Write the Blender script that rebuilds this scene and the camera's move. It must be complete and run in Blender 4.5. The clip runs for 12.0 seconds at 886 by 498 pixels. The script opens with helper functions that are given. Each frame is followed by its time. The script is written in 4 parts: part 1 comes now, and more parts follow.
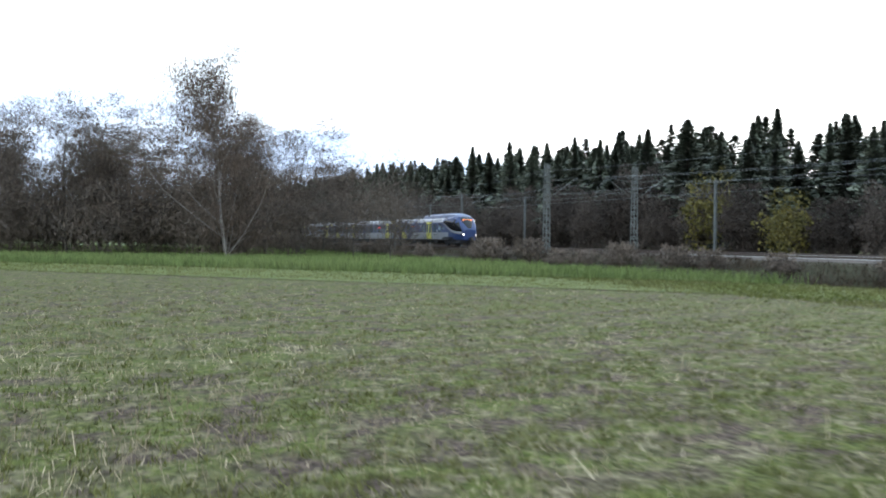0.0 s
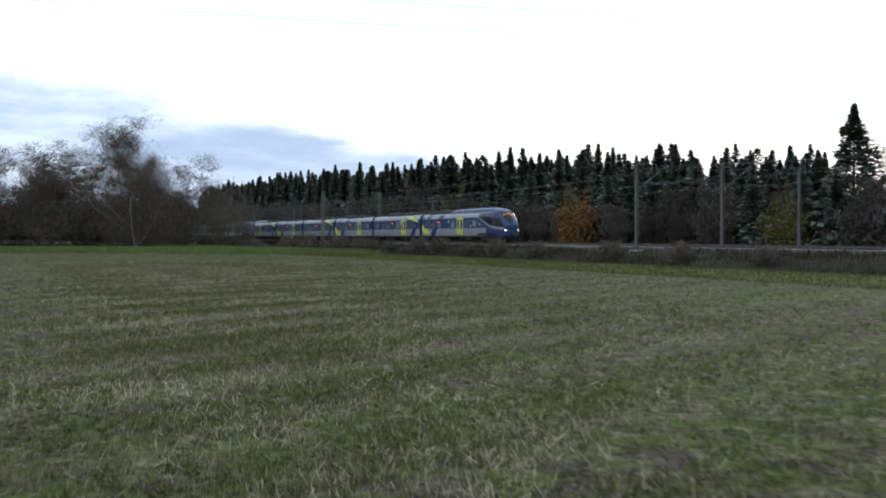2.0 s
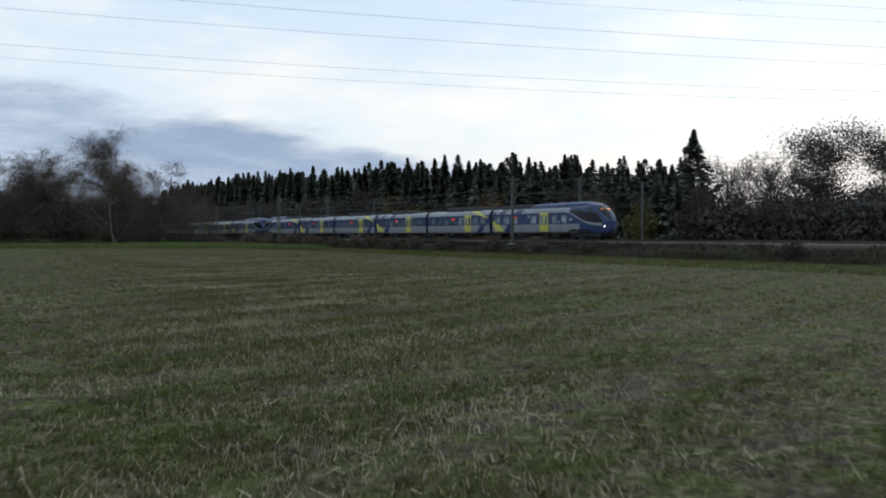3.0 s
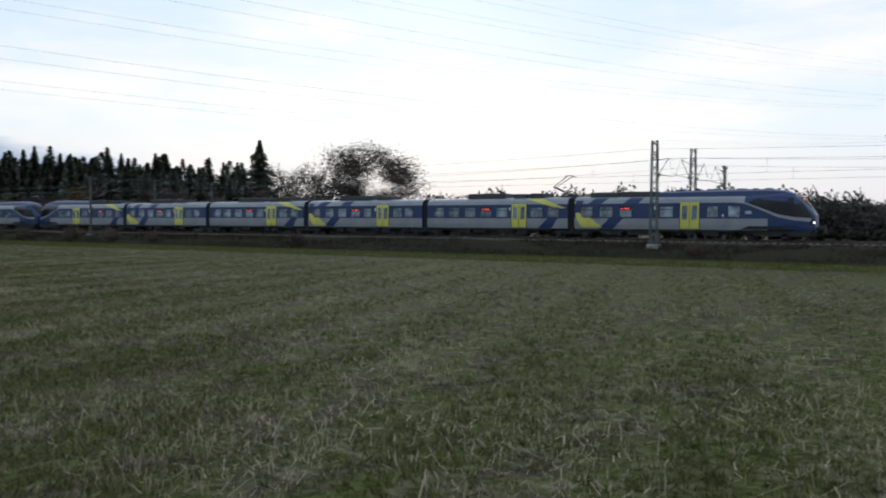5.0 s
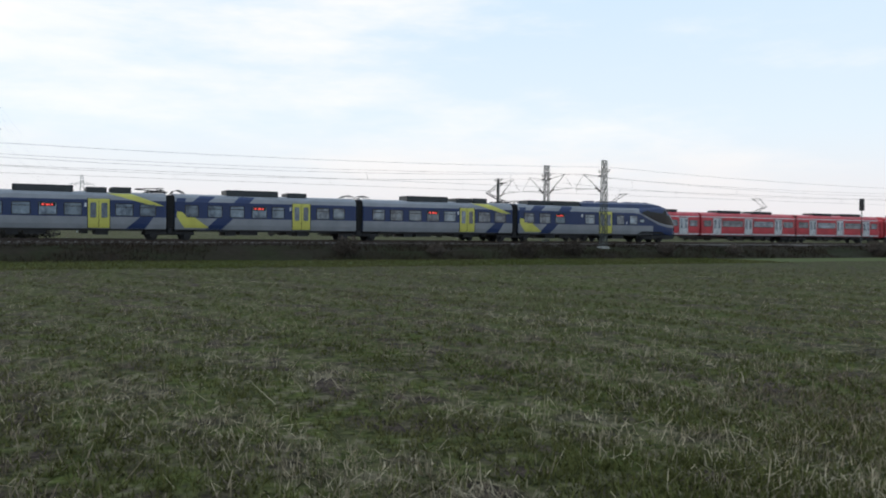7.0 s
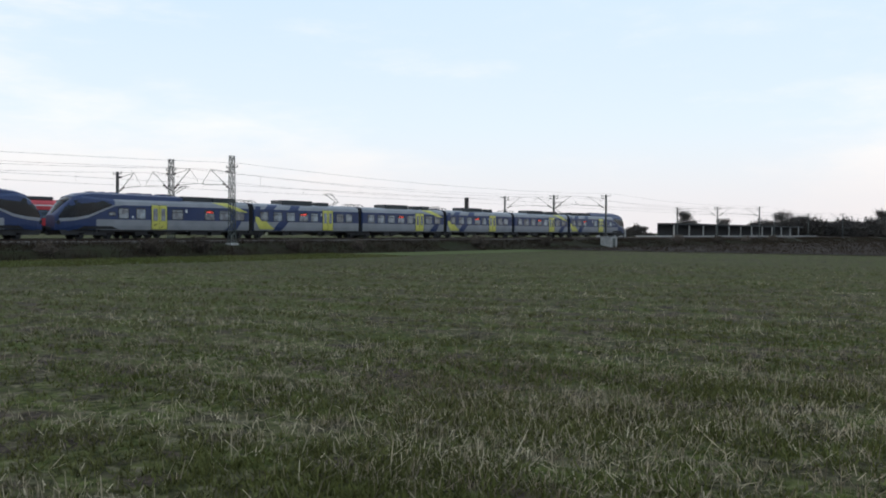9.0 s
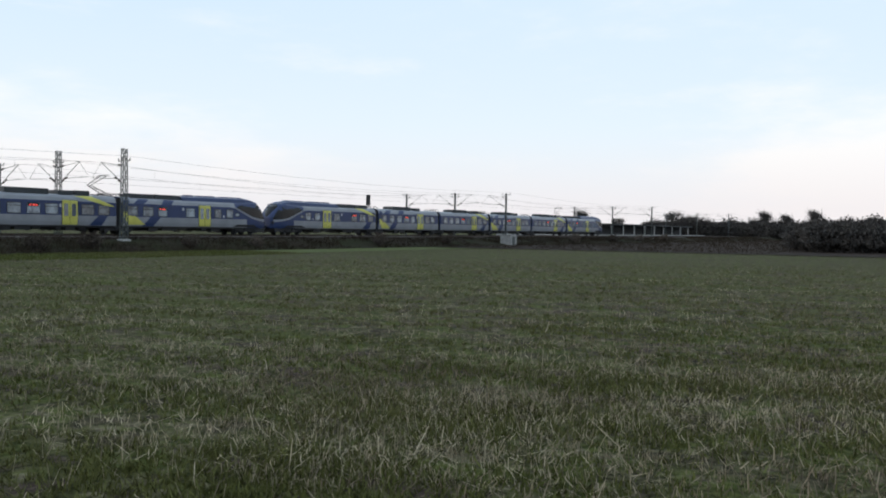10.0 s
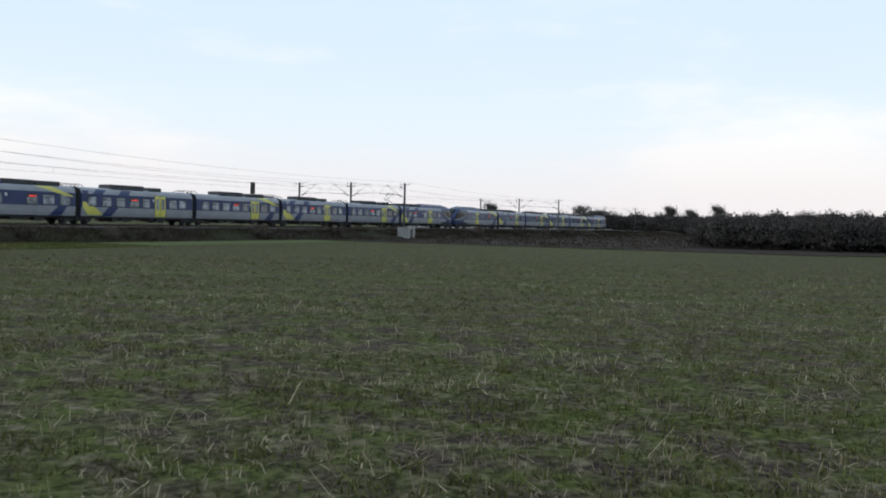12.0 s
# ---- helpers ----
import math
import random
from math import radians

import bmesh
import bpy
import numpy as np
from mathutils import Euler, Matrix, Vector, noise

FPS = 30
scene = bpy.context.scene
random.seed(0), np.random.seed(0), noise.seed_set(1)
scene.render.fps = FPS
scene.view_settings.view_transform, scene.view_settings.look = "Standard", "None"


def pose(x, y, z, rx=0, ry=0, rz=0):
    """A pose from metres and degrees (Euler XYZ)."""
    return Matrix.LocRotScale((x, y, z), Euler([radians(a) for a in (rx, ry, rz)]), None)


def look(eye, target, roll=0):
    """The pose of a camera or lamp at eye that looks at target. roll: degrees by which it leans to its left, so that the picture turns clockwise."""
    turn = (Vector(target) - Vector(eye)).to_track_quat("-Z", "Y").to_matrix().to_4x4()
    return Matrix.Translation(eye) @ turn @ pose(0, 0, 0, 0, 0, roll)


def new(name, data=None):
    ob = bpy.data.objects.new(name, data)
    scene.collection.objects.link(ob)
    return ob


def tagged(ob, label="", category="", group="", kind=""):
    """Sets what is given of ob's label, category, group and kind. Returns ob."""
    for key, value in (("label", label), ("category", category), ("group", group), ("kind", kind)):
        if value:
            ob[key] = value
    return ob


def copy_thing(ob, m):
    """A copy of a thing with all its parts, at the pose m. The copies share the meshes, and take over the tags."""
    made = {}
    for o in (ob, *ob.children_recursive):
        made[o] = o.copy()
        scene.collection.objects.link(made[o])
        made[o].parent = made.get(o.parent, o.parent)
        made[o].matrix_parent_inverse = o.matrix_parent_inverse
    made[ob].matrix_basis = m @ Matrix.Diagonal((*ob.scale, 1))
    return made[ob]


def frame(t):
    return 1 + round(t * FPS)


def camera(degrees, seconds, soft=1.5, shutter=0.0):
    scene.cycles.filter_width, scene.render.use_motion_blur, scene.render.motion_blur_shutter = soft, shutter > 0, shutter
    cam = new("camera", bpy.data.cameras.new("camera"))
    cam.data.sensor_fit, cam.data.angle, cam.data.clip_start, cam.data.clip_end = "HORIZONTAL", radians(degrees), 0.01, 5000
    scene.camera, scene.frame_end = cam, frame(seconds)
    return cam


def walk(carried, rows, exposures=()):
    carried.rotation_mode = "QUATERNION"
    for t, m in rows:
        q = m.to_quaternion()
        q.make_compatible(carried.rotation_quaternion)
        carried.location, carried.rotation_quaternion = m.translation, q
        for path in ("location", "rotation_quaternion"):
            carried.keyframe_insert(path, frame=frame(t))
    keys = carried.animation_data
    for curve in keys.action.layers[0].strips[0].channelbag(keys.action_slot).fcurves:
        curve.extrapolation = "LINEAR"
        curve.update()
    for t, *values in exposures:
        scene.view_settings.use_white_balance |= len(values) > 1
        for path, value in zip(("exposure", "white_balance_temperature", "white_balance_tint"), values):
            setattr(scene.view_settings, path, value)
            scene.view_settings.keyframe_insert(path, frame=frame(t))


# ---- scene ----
LENS = 54.84
EYE = 2.3


def aim(x, y, z, yaw, pitch, roll):
    """Camera pose: yaw in degrees clockwise from +y, pitch upwards, roll to its left."""
    a, b = radians(yaw), radians(pitch)
    return look((x, y, z), (x + math.sin(a) * math.cos(b), y + math.cos(a) * math.cos(b), z + math.sin(b)), roll)


cam = camera(LENS, 12.0, soft=1.9, shutter=0.09)
PATH = [
    (0, -106, 25.5, 2.3, -65.94, -0.63, 0.6),
    (0.5, -89, 24.5, 2.3, -63.58, -0.87, 0.07),
    (1, -72.5, 23.5, 2.3, -63.63, -0.89, -0.15),
    (1.5, -57, 21.5, 2.3, -63.78, -1.21, -0.21),
    (2, -44, 18.2, 2.3, -61.6, -0.87, -0.04),
    (2.5, -31.8, 14.4, 2.3, -60.43, -0.7, -0.2),
    (2.7, -27.2, 12.6, 2.3, -59.85, -0.93, -0.26),
    (3.1, -18.4, 8.7, 2.3, -58.4, -1.1, -0.15),
    (3.5, -10.6, 5, 2.3, -56.6, -1.24, -0.02),
    (3.9, -4, 1.9, 2.3, -54, -1.34, 0.08),
    (4.3, 0, 0, 2.3, -49.68, -1.41, 0.14),
    (4.5, 0, 0, 2.3, -47.5, -1.43, 0.28),
    (4.7, 0.01, 0, 2.3, -44.52, -1.45, 0.41),
    (5, 0, 0, 2.3, -33.7, -1.42, 0.5),
    (5.2, 0, 0, 2.3, -25.78, -1.39, 0.54),
    (5.5, 0, 0, 2.3, -14.53, -1.52, 0.74),
    (6, 0, 0, 2.3, 2.81, -1.61, 0.97),
    (6.5, 0, 0, 2.3, 16.7, -1.19, 1.34),
    (7, 0, 0, 2.3, 26.87, -1.1, 0.61),
    (7.7, 0, 0, 2.3, 38.84, -1.07, 0.7),
    (8.1, 0, 0, 2.3, 43.48, -1.09, 0.58),
    (8.5, 0, 0, 2.3, 47.36, -1.11, 0.47),
    (8.9, 0, 0, 2.3, 50.65, -1.14, 0.35),
    (9.3, 0.01, 0, 2.3, 53.58, -1.16, 0.23),
    (9.5, 0.01, 0, 2.3, 55.14, -1.15, 0.3),
    (10.5, 0, 0, 2.3, 59.64, -1.51, 1.07),
    (11, 1.6, 0.3, 2.3, 61.0, -1.77, 1.1),
    (11.5, 4.8, 1, 2.32, 62.72, -1.78, 1.2),
    (12, 8.6, 1.7, 2.36, 63.75, -1.7, 1.26),
]
walk(cam, [(r[0], aim(*r[1:])) for r in PATH],
     exposures=[(0.0, 1.5), (0.5, 1.35), (1.0, 1.05), (1.5, 0.85), (2.0, 0.45), (2.7, -0.05), (4.3, -0.3), (5.5, -0.05), (7.5, -0.1), (9.3, -0.08), (12.0, -0.08)])

# ---- sky and sun ----
SUN_AZ, SUN_EL = -35.0, 14.0


def build_world():
    w = bpy.data.worlds.new("sky")
    scene.world = w
    w.use_nodes = True
    nt = w.node_tree
    nt.nodes.clear()
    N, L = nt.nodes.new, nt.links.new
    out, bg = N("ShaderNodeOutputWorld"), N("ShaderNodeBackground")
    sky = N("ShaderNodeTexSky")
    sky.sky_type, sky.sun_disc = "NISHITA", False
    sky.sun_elevation, sky.sun_rotation = radians(SUN_EL), radians(SUN_AZ)
    sky.air_density, sky.dust_density, sky.ozone_density = 1.0, 1.5, 1.5
    tc = N("ShaderNodeTexCoord")

    def math_(op, a, b=None, c=None):
        m = N("ShaderNodeMath")
        m.operation = op
        for i, v in enumerate((a, b, c)):
            if v is None:
                continue
            if isinstance(v, (int, float)):
                m.inputs[i].default_value = v
            else:
                L(v, m.inputs[i])
        return m.outputs[0]

    def noise_(scale, detail, sx, sy, sz):
        mp = N("ShaderNodeMapping")
        mp.inputs["Scale"].default_value = (sx, sy, sz)
        L(tc.outputs["Generated"], mp.inputs[0])
        n = N("ShaderNodeTexNoise")
        n.inputs["Scale"].default_value, n.inputs["Detail"].default_value = scale, detail
        n.inputs["Roughness"].default_value = 0.6
        L(mp.outputs[0], n.inputs["Vector"])
        return n.outputs[0]

    def mix_(fac, a, b):
        m = N("ShaderNodeMix")
        m.data_type = "RGBA"
        L(fac, m.inputs[0])
        for s, v in ((m.inputs[6], a), (m.inputs[7], b)):
            if isinstance(v, tuple):
                s.default_value = (*v, 1)
            else:
                L(v, s)
        return m.outputs[2]

    def ramp_(v, lo, hi):
        m = N("ShaderNodeMapRange")
        m.interpolation_type = "SMOOTHSTEP"
        L(v, m.inputs[0])
        m.inputs[1].default_value, m.inputs[2].default_value = lo, hi
        return m.outputs[0]

    sep = N("ShaderNodeSeparateXYZ")
    L(tc.outputs["Generated"], sep.inputs[0])
    x, y, z = sep.outputs
    # thin high cloud over a pale blue sky
    scaled = N("ShaderNodeVectorMath")
    scaled.operation = "SCALE"
    L(sky.outputs[0], scaled.inputs[0])
    scaled.inputs[3].default_value = 0.14
    veil = noise_(1.7, 7.0, 1.0, 1.3, 4.5)
    blue = mix_(ramp_(z, -0.1, 0.5), (0.91, 0.97, 1.0), (0.54, 0.76, 1.0))
    thin = mix_(ramp_(veil, 0.43, 0.66), blue, (1.0, 1.0, 1.0))
    clear = math_("MULTIPLY", ramp_(math_("SUBTRACT", x, math_("MULTIPLY", y, 0.3)), 0.1, 0.9), ramp_(z, 0.08, 0.30))
    thin = mix_(math_("MULTIPLY", clear, 0.5), thin, (0.76, 0.89, 1.0))
    blend = N("ShaderNodeValue")
    blend.outputs[0].default_value = 0.96
    pale = mix_(blend.outputs[0], scaled.outputs[0], thin)
    # haze along the horizon, faintly pink away from the sun
    haze = ramp_(math_("ABSOLUTE", z), 0.13, 0.0)
    pale = mix_(math_("MULTIPLY", haze, 0.8), pale, (0.86, 0.80, 0.81))
    # grey-blue cloud bank low over the woods
    edge = math_("SUBTRACT", math_("MULTIPLY", x, -0.178), math_("MULTIPLY", y, 0.134))
    bank = math_("SUBTRACT", edge, z)
    ragged = math_("MULTIPLY", math_("SUBTRACT", noise_(7.0, 8.0, 1.0, 1.0, 3.5), 0.5), 0.075)
    bank = ramp_(math_("ADD", bank, ragged), -0.008, 0.022)
    inner = noise_(5.0, 6.0, 1.0, 1.0, 5.0)
    cloud = mix_(ramp_(inner, 0.35, 0.7), (0.33, 0.43, 0.60), (0.60, 0.71, 0.86))
    col = mix_(math_("MULTIPLY", bank, 0.97), pale, cloud)
    L(col, bg.inputs[0])
    bg.inputs[1].default_value = 1.1
    L(bg.outputs[0], out.inputs[0])


build_world()
sun_data = bpy.data.lights.new("sun", "SUN")
sun_data.energy, sun_data.angle, sun_data.color = 0.6, radians(14), (1.0, 0.93, 0.84)
sun = new("sun", sun_data)
sun.matrix_world = look((200 * math.sin(radians(SUN_AZ)), 200 * math.cos(radians(SUN_AZ)), 200 * math.tan(radians(SUN_EL))), (0, 0, 0))


# ---- materials ----
def mat(name, color, rough=0.7, metal=0.0, scale=3.0, var=0.25, bump=0.0, bump_scale=None, second=None, isl=0.0, obj=0.0, spec=0.5, emit=0.0, stretch=(1, 1, 1)):
    """Base colour varied by noise at two scales, per loose piece (isl) and per object (obj); second: a colour it drifts to."""
    m = bpy.data.materials.new(name)
    m.use_nodes = True
    nt = m.node_tree
    N, L = nt.nodes.new, nt.links.new
    b = nt.nodes["Principled BSDF"]
    b.inputs["Roughness"].default_value, b.inputs["Metallic"].default_value = rough, metal
    b.inputs["Specular IOR Level"].default_value = spec
    tc = N("ShaderNodeTexCoord")
    mp = N("ShaderNodeMapping")
    mp.inputs["Scale"].default_value = stretch
    L(tc.outputs["Object"], mp.inputs[0])
    n1, n2 = N("ShaderNodeTexNoise"), N("ShaderNodeTexNoise")
    n1.inputs["Scale"].default_value, n1.inputs["Detail"].default_value = scale, 5
    n2.inputs["Scale"].default_value, n2.inputs["Detail"].default_value = scale * 9.3, 3
    L(mp.outputs[0], n1.inputs["Vector"])
    L(mp.outputs[0], n2.inputs["Vector"])
    mx = N("ShaderNodeMix")
    mx.data_type = "RGBA"
    mx.inputs[6].default_value = (*color, 1)
    mx.inputs[7].default_value = (*(second or tuple(c * 0.7 for c in color)), 1)
    rg = N("ShaderNodeMapRange")
    rg.inputs[1].default_value, rg.inputs[2].default_value = 0.35, 0.65
    L(n1.outputs[0], rg.inputs[0])
    L(rg.outputs[0], mx.inputs[0])
    hsv = N("ShaderNodeHueSaturation")
    L(mx.outputs[2], hsv.inputs["Color"])
    val = N("ShaderNodeMath")
    val.operation = "MULTIPLY_ADD"
    L(n2.outputs[0], val.inputs[0])
    val.inputs[1].default_value, val.inputs[2].default_value = 2 * var, 1 - var
    last = val.outputs[0]
    for amount, node, sock in ((isl, "ShaderNodeNewGeometry", "Random Per Island"), (obj, "ShaderNodeObjectInfo", "Random")):
        if amount:
            g = N(node)
            k = N("ShaderNodeMath")
            k.operation = "MULTIPLY_ADD"
            L(g.outputs[sock], k.inputs[0])
            k.inputs[1].default_value, k.inputs[2].default_value = 2 * amount, 1 - amount
            q = N("ShaderNodeMath")
            q.operation = "MULTIPLY"
            L(last, q.inputs[0])
            L(k.outputs[0], q.inputs[1])
            last = q.outputs[0]
    L(last, hsv.inputs["Value"])
    L(hsv.outputs[0], b.inputs["Base Color"])
    if bump:
        n3, bp = N("ShaderNodeTexNoise"), N("ShaderNodeBump")
        n3.inputs["Scale"].default_value, n3.inputs["Detail"].default_value = bump_scale or scale * 6, 4
        L(mp.outputs[0], n3.inputs["Vector"])
        L(n3.outputs[0], bp.inputs["Height"])
        bp.inputs["Strength"].default_value = bump
        L(bp.outputs[0], b.inputs["Normal"])
    if emit:
        b.inputs["Emission Color"].default_value = (*color, 1)
        b.inputs["Emission Strength"].default_value = emit
    return m


M = dict(
    soil=mat("field_soil", (0.036, 0.040, 0.017), 0.95, 0, 0.06, 0.4, 0.8, 5.0, second=(0.062, 0.052, 0.031), spec=0.05, stretch=(1.6, 0.35, 1)),
    grass=mat("young_grass", (0.074, 0.086, 0.021), 0.85, 0, 0.12, 0.25, second=(0.104, 0.100, 0.038), isl=0.5, spec=0.12),
    straw=mat("dry_stubble", (0.35, 0.300, 0.205), 0.85, 0, 0.2, 0.25, second=(0.15, 0.115, 0.080), isl=0.6, spec=0.12),
    meadow=mat("short_meadow", (0.070, 0.092, 0.026), 0.9, 0, 1.5, 0.35, 0.8, 8.0, second=(0.095, 0.105, 0.040), spec=0.08),
    crop=mat("green_crop", (0.094, 0.130, 0.042), 0.85, 0, 0.15, 0.25, second=(0.115, 0.140, 0.050), isl=0.4, spec=0.12),
    plough=mat("ploughed_soil", (0.030, 0.023, 0.019), 0.95, 0, 0.8, 0.4, 1.0, 5.0, second=(0.045, 0.034, 0.028), spec=0.05),
    bank=mat("bank_weeds", (0.030, 0.024, 0.018), 0.95, 0, 0.25, 0.4, 0.8, 3.0, second=(0.026, 0.028, 0.014), spec=0.05),
    weed=mat("dry_weeds", (0.045, 0.034, 0.024), 0.9, 0, 0.3, 0.3, isl=0.5, spec=0.05),
    ballast=mat("track_ballast", (0.085, 0.072, 0.065), 0.9, 0, 2.0, 0.4, 0.9, 25.0, spec=0.1),
    rail=mat("rusty_rail", (0.085, 0.065, 0.055), 0.5, 0.6, 4.0, 0.2),
    sleeper=mat("concrete_sleeper", (0.30, 0.29, 0.27), 0.85, 0, 3.0, 0.2),
    blue=mat("blue_paint", (0.016, 0.034, 0.108), 0.35, 0.0, 0.8, 0.08, second=(0.013, 0.029, 0.092), spec=0.4),
    silver=mat("silver_paint", (0.25, 0.26, 0.285), 0.42, 0.1, 0.7, 0.08, second=(0.20, 0.21, 0.23)),
    yellow=mat("yellow_paint", (0.56, 0.53, 0.11), 0.45, 0, 1.0, 0.06, second=(0.49, 0.46, 0.09)),
    dark=mat("dark_equipment", (0.022, 0.022, 0.024), 0.7, 0.1, 2.0, 0.3),
    roofbox=mat("roof_box_grey", (0.045, 0.05, 0.055), 0.6, 0.1, 2.0, 0.2),
    # opaque panes: sky showing through the cars is painted in as pale patches
    glass=mat("sky_painted_glass", (0.20, 0.25, 0.29), 0.08, 0.0, 1.6, 0.25, second=(0.055, 0.075, 0.10), spec=0.8, obj=0.45),
    black=mat("windscreen_glass", (0.008, 0.009, 0.011), 0.2, 0, 1.0, 0.1, spec=0.3),
    rubber=mat("gangway_rubber", (0.012, 0.012, 0.013), 0.85, 0, 4.0, 0.2),
    led=mat("led_amber", (1.0, 0.25, 0.05), 0.4, 0, 40.0, 0.1, emit=0.4),
    redled=mat("led_red", (1.0, 0.08, 0.06), 0.4, 0, 40.0, 0.1, emit=0.7),
    unlit=mat("unlit_lamp_glass", (0.10, 0.10, 0.11), 0.2, 0, 5.0, 0.1),
    lamp=mat("headlamp", (1.0, 0.96, 0.88), 0.3, 0, 5.0, 0.05, emit=3.0),
    white=mat("white_paint", (0.62, 0.63, 0.64), 0.6, 0, 2.0, 0.12),
    red=mat("red_paint", (0.55, 0.045, 0.06), 0.4, 0, 0.8, 0.08),
    steel=mat("galvanised_steel", (0.105, 0.115, 0.110), 0.65, 0.3, 3.0, 0.3),
    pylon=mat("pylon_steel", (0.34, 0.38, 0.39), 0.6, 0.2, 1.0, 0.2),
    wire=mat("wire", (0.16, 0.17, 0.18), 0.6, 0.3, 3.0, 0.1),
    # paler copy of wire: the faint look of far lines is in the colour
    farwire=mat("pale_far_wire", (0.30, 0.33, 0.36), 0.6, 0.3, 3.0, 0.1),
    concrete=mat("concrete", (0.40, 0.39, 0.37), 0.85, 0, 1.5, 0.2, 0.2),
    bark=mat("bark", (0.055, 0.045, 0.037), 0.9, 0, 2.0, 0.3, 0.5, 12),
    birchbark=mat("birch_bark", (0.20, 0.185, 0.17), 0.8, 0, 1.2, 0.35, 0.3, 8, second=(0.10, 0.085, 0.075), stretch=(1, 1, 4)),
    twig=mat("twig_bark", (0.075, 0.060, 0.050), 0.9, 0, 0.4, 0.25, isl=0.3, spec=0.1),
    birchleaf=mat("thin_birch_leaves", (0.095, 0.066, 0.048), 0.8, 0, 0.3, 0.25, second=(0.075, 0.060, 0.050), isl=0.4, spec=0.1),
    needle=mat("conifer_needles", (0.115, 0.125, 0.096), 0.85, 0, 0.3, 0.3, second=(0.076, 0.090, 0.068), isl=0.45, obj=0.4, spec=0.12),
    autumn=mat("autumn_leaves", (0.17, 0.085, 0.025), 0.8, 0, 0.4, 0.25, second=(0.12, 0.07, 0.025), isl=0.4, spec=0.1),
    ochre=mat("ochre_leaves", (0.12, 0.10, 0.030), 0.8, 0, 0.4, 0.25, second=(0.08, 0.075, 0.028), isl=0.4, spec=0.1),
    brown=mat("brown_leaves", (0.102, 0.080, 0.064), 0.85, 0, 0.4, 0.3, second=(0.072, 0.060, 0.051), isl=0.4, obj=0.3, spec=0.1),
    thicket=mat("thicket_twigs", (0.070, 0.056, 0.047), 0.9, 0, 0.3, 0.25, second=(0.050, 0.043, 0.038), isl=0.25, obj=0.35, spec=0.05),
    # leaf colour lifted towards grey, which puts the distance haze into it
    haze_leaf=mat("haze_grey_leaves", (0.075, 0.068, 0.062), 0.9, 0, 0.1, 0.3, isl=0.35, obj=0.25, spec=0.1),
    tile=mat("roof_tiles", (0.12, 0.06, 0.045), 0.85, 0, 1.0, 0.2),
    plaster=mat("wall_plaster", (0.45, 0.44, 0.42), 0.85, 0, 0.5, 0.1),
)


def field_material():
    """Soil, moss-green growth and straw litter, mixed in patches from hand size to several metres."""
    m = bpy.data.materials.new("field_soil")
    m.use_nodes = True
    nt = m.node_tree
    N, L = nt.nodes.new, nt.links.new
    b = nt.nodes["Principled BSDF"]
    b.inputs["Roughness"].default_value, b.inputs["Specular IOR Level"].default_value = 0.95, 0.05
    tc = N("ShaderNodeTexCoord")

    def noise_(scale, detail, stretch, lo, hi):
        mp, n, r = N("ShaderNodeMapping"), N("ShaderNodeTexNoise"), N("ShaderNodeMapRange")
        mp.inputs["Rotation"].default_value = (0, 0, 0.21)
        mp.inputs["Scale"].default_value = stretch
        L(tc.outputs["Object"], mp.inputs[0])
        L(mp.outputs[0], n.inputs["Vector"])
        n.inputs["Scale"].default_value, n.inputs["Detail"].default_value = scale, detail
        L(n.outputs[0], r.inputs[0])
        r.inputs[1].default_value, r.inputs[2].default_value = lo, hi
        return r.outputs[0], n.outputs[0]

    def mix_(f, a, c):
        x = N("ShaderNodeMix")
        x.data_type = "RGBA"
        L(f, x.inputs[0])
        for s, v in ((x.inputs[6], a), (x.inputs[7], c)):
            if isinstance(v, tuple):
                s.default_value = (*v, 1)
            else:
                L(v, s)
        return x.outputs[2]
    clod, raw = noise_(9.0, 6, (1, 1, 1), 0.36, 0.62)
    growth = noise_(1.3, 7, (1.2, 0.9, 1), 0.40, 0.58)[0]
    litter = noise_(2.6, 7, (1.2, 0.9, 1), 0.52, 0.66)[0]
    rows = noise_(0.16, 3, (2.6, 0.3, 1), 0.46, 0.70)[0]
    soil = mix_(clod, (0.022, 0.017, 0.013), (0.088, 0.066, 0.052))
    green = mix_(clod, (0.030, 0.038, 0.010), (0.090, 0.104, 0.030))
    col = mix_(growth, soil, green)
    col = mix_(rows, col, green)
    col = mix_(litter, col, mix_(clod, (0.07, 0.058, 0.038), (0.17, 0.150, 0.095)))
    L(col, b.inputs["Base Color"])
    bp = N("ShaderNodeBump")
    bp.inputs["Strength"].default_value, bp.inputs["Distance"].default_value = 0.9, 0.06
    L(raw, bp.inputs["Height"])
    L(bp.outputs[0], b.inputs["Normal"])
    return m


M["field"] = field_material()


# ---- building helpers ----
def mesh_of(name, verts, faces, material):
    me = bpy.data.meshes.new(name)
    me.from_pydata(verts, [], faces)
    me.update()
    for one in (material if isinstance(material, (list, tuple)) else [material]):
        me.materials.append(one)
    return me


def part(name, data, material, parent, label=""):
    """Links a bmesh or a mesh as one object under a thing or a part."""
    if isinstance(data, bmesh.types.BMesh):
        me = bpy.data.meshes.new(name)
        data.to_mesh(me)
        data.free()
        if material:
            me.materials.append(material)
    else:
        me = data
    ob = new(name, me)
    ob.parent = parent
    return tagged(ob, label)


def thing(name, label, category, group="", kind="", at=None):
    ob = new(name)
    ob.empty_display_size = 0.3
    if at is not None:
        ob.matrix_basis = at
    return tagged(ob, label, category, group, kind)


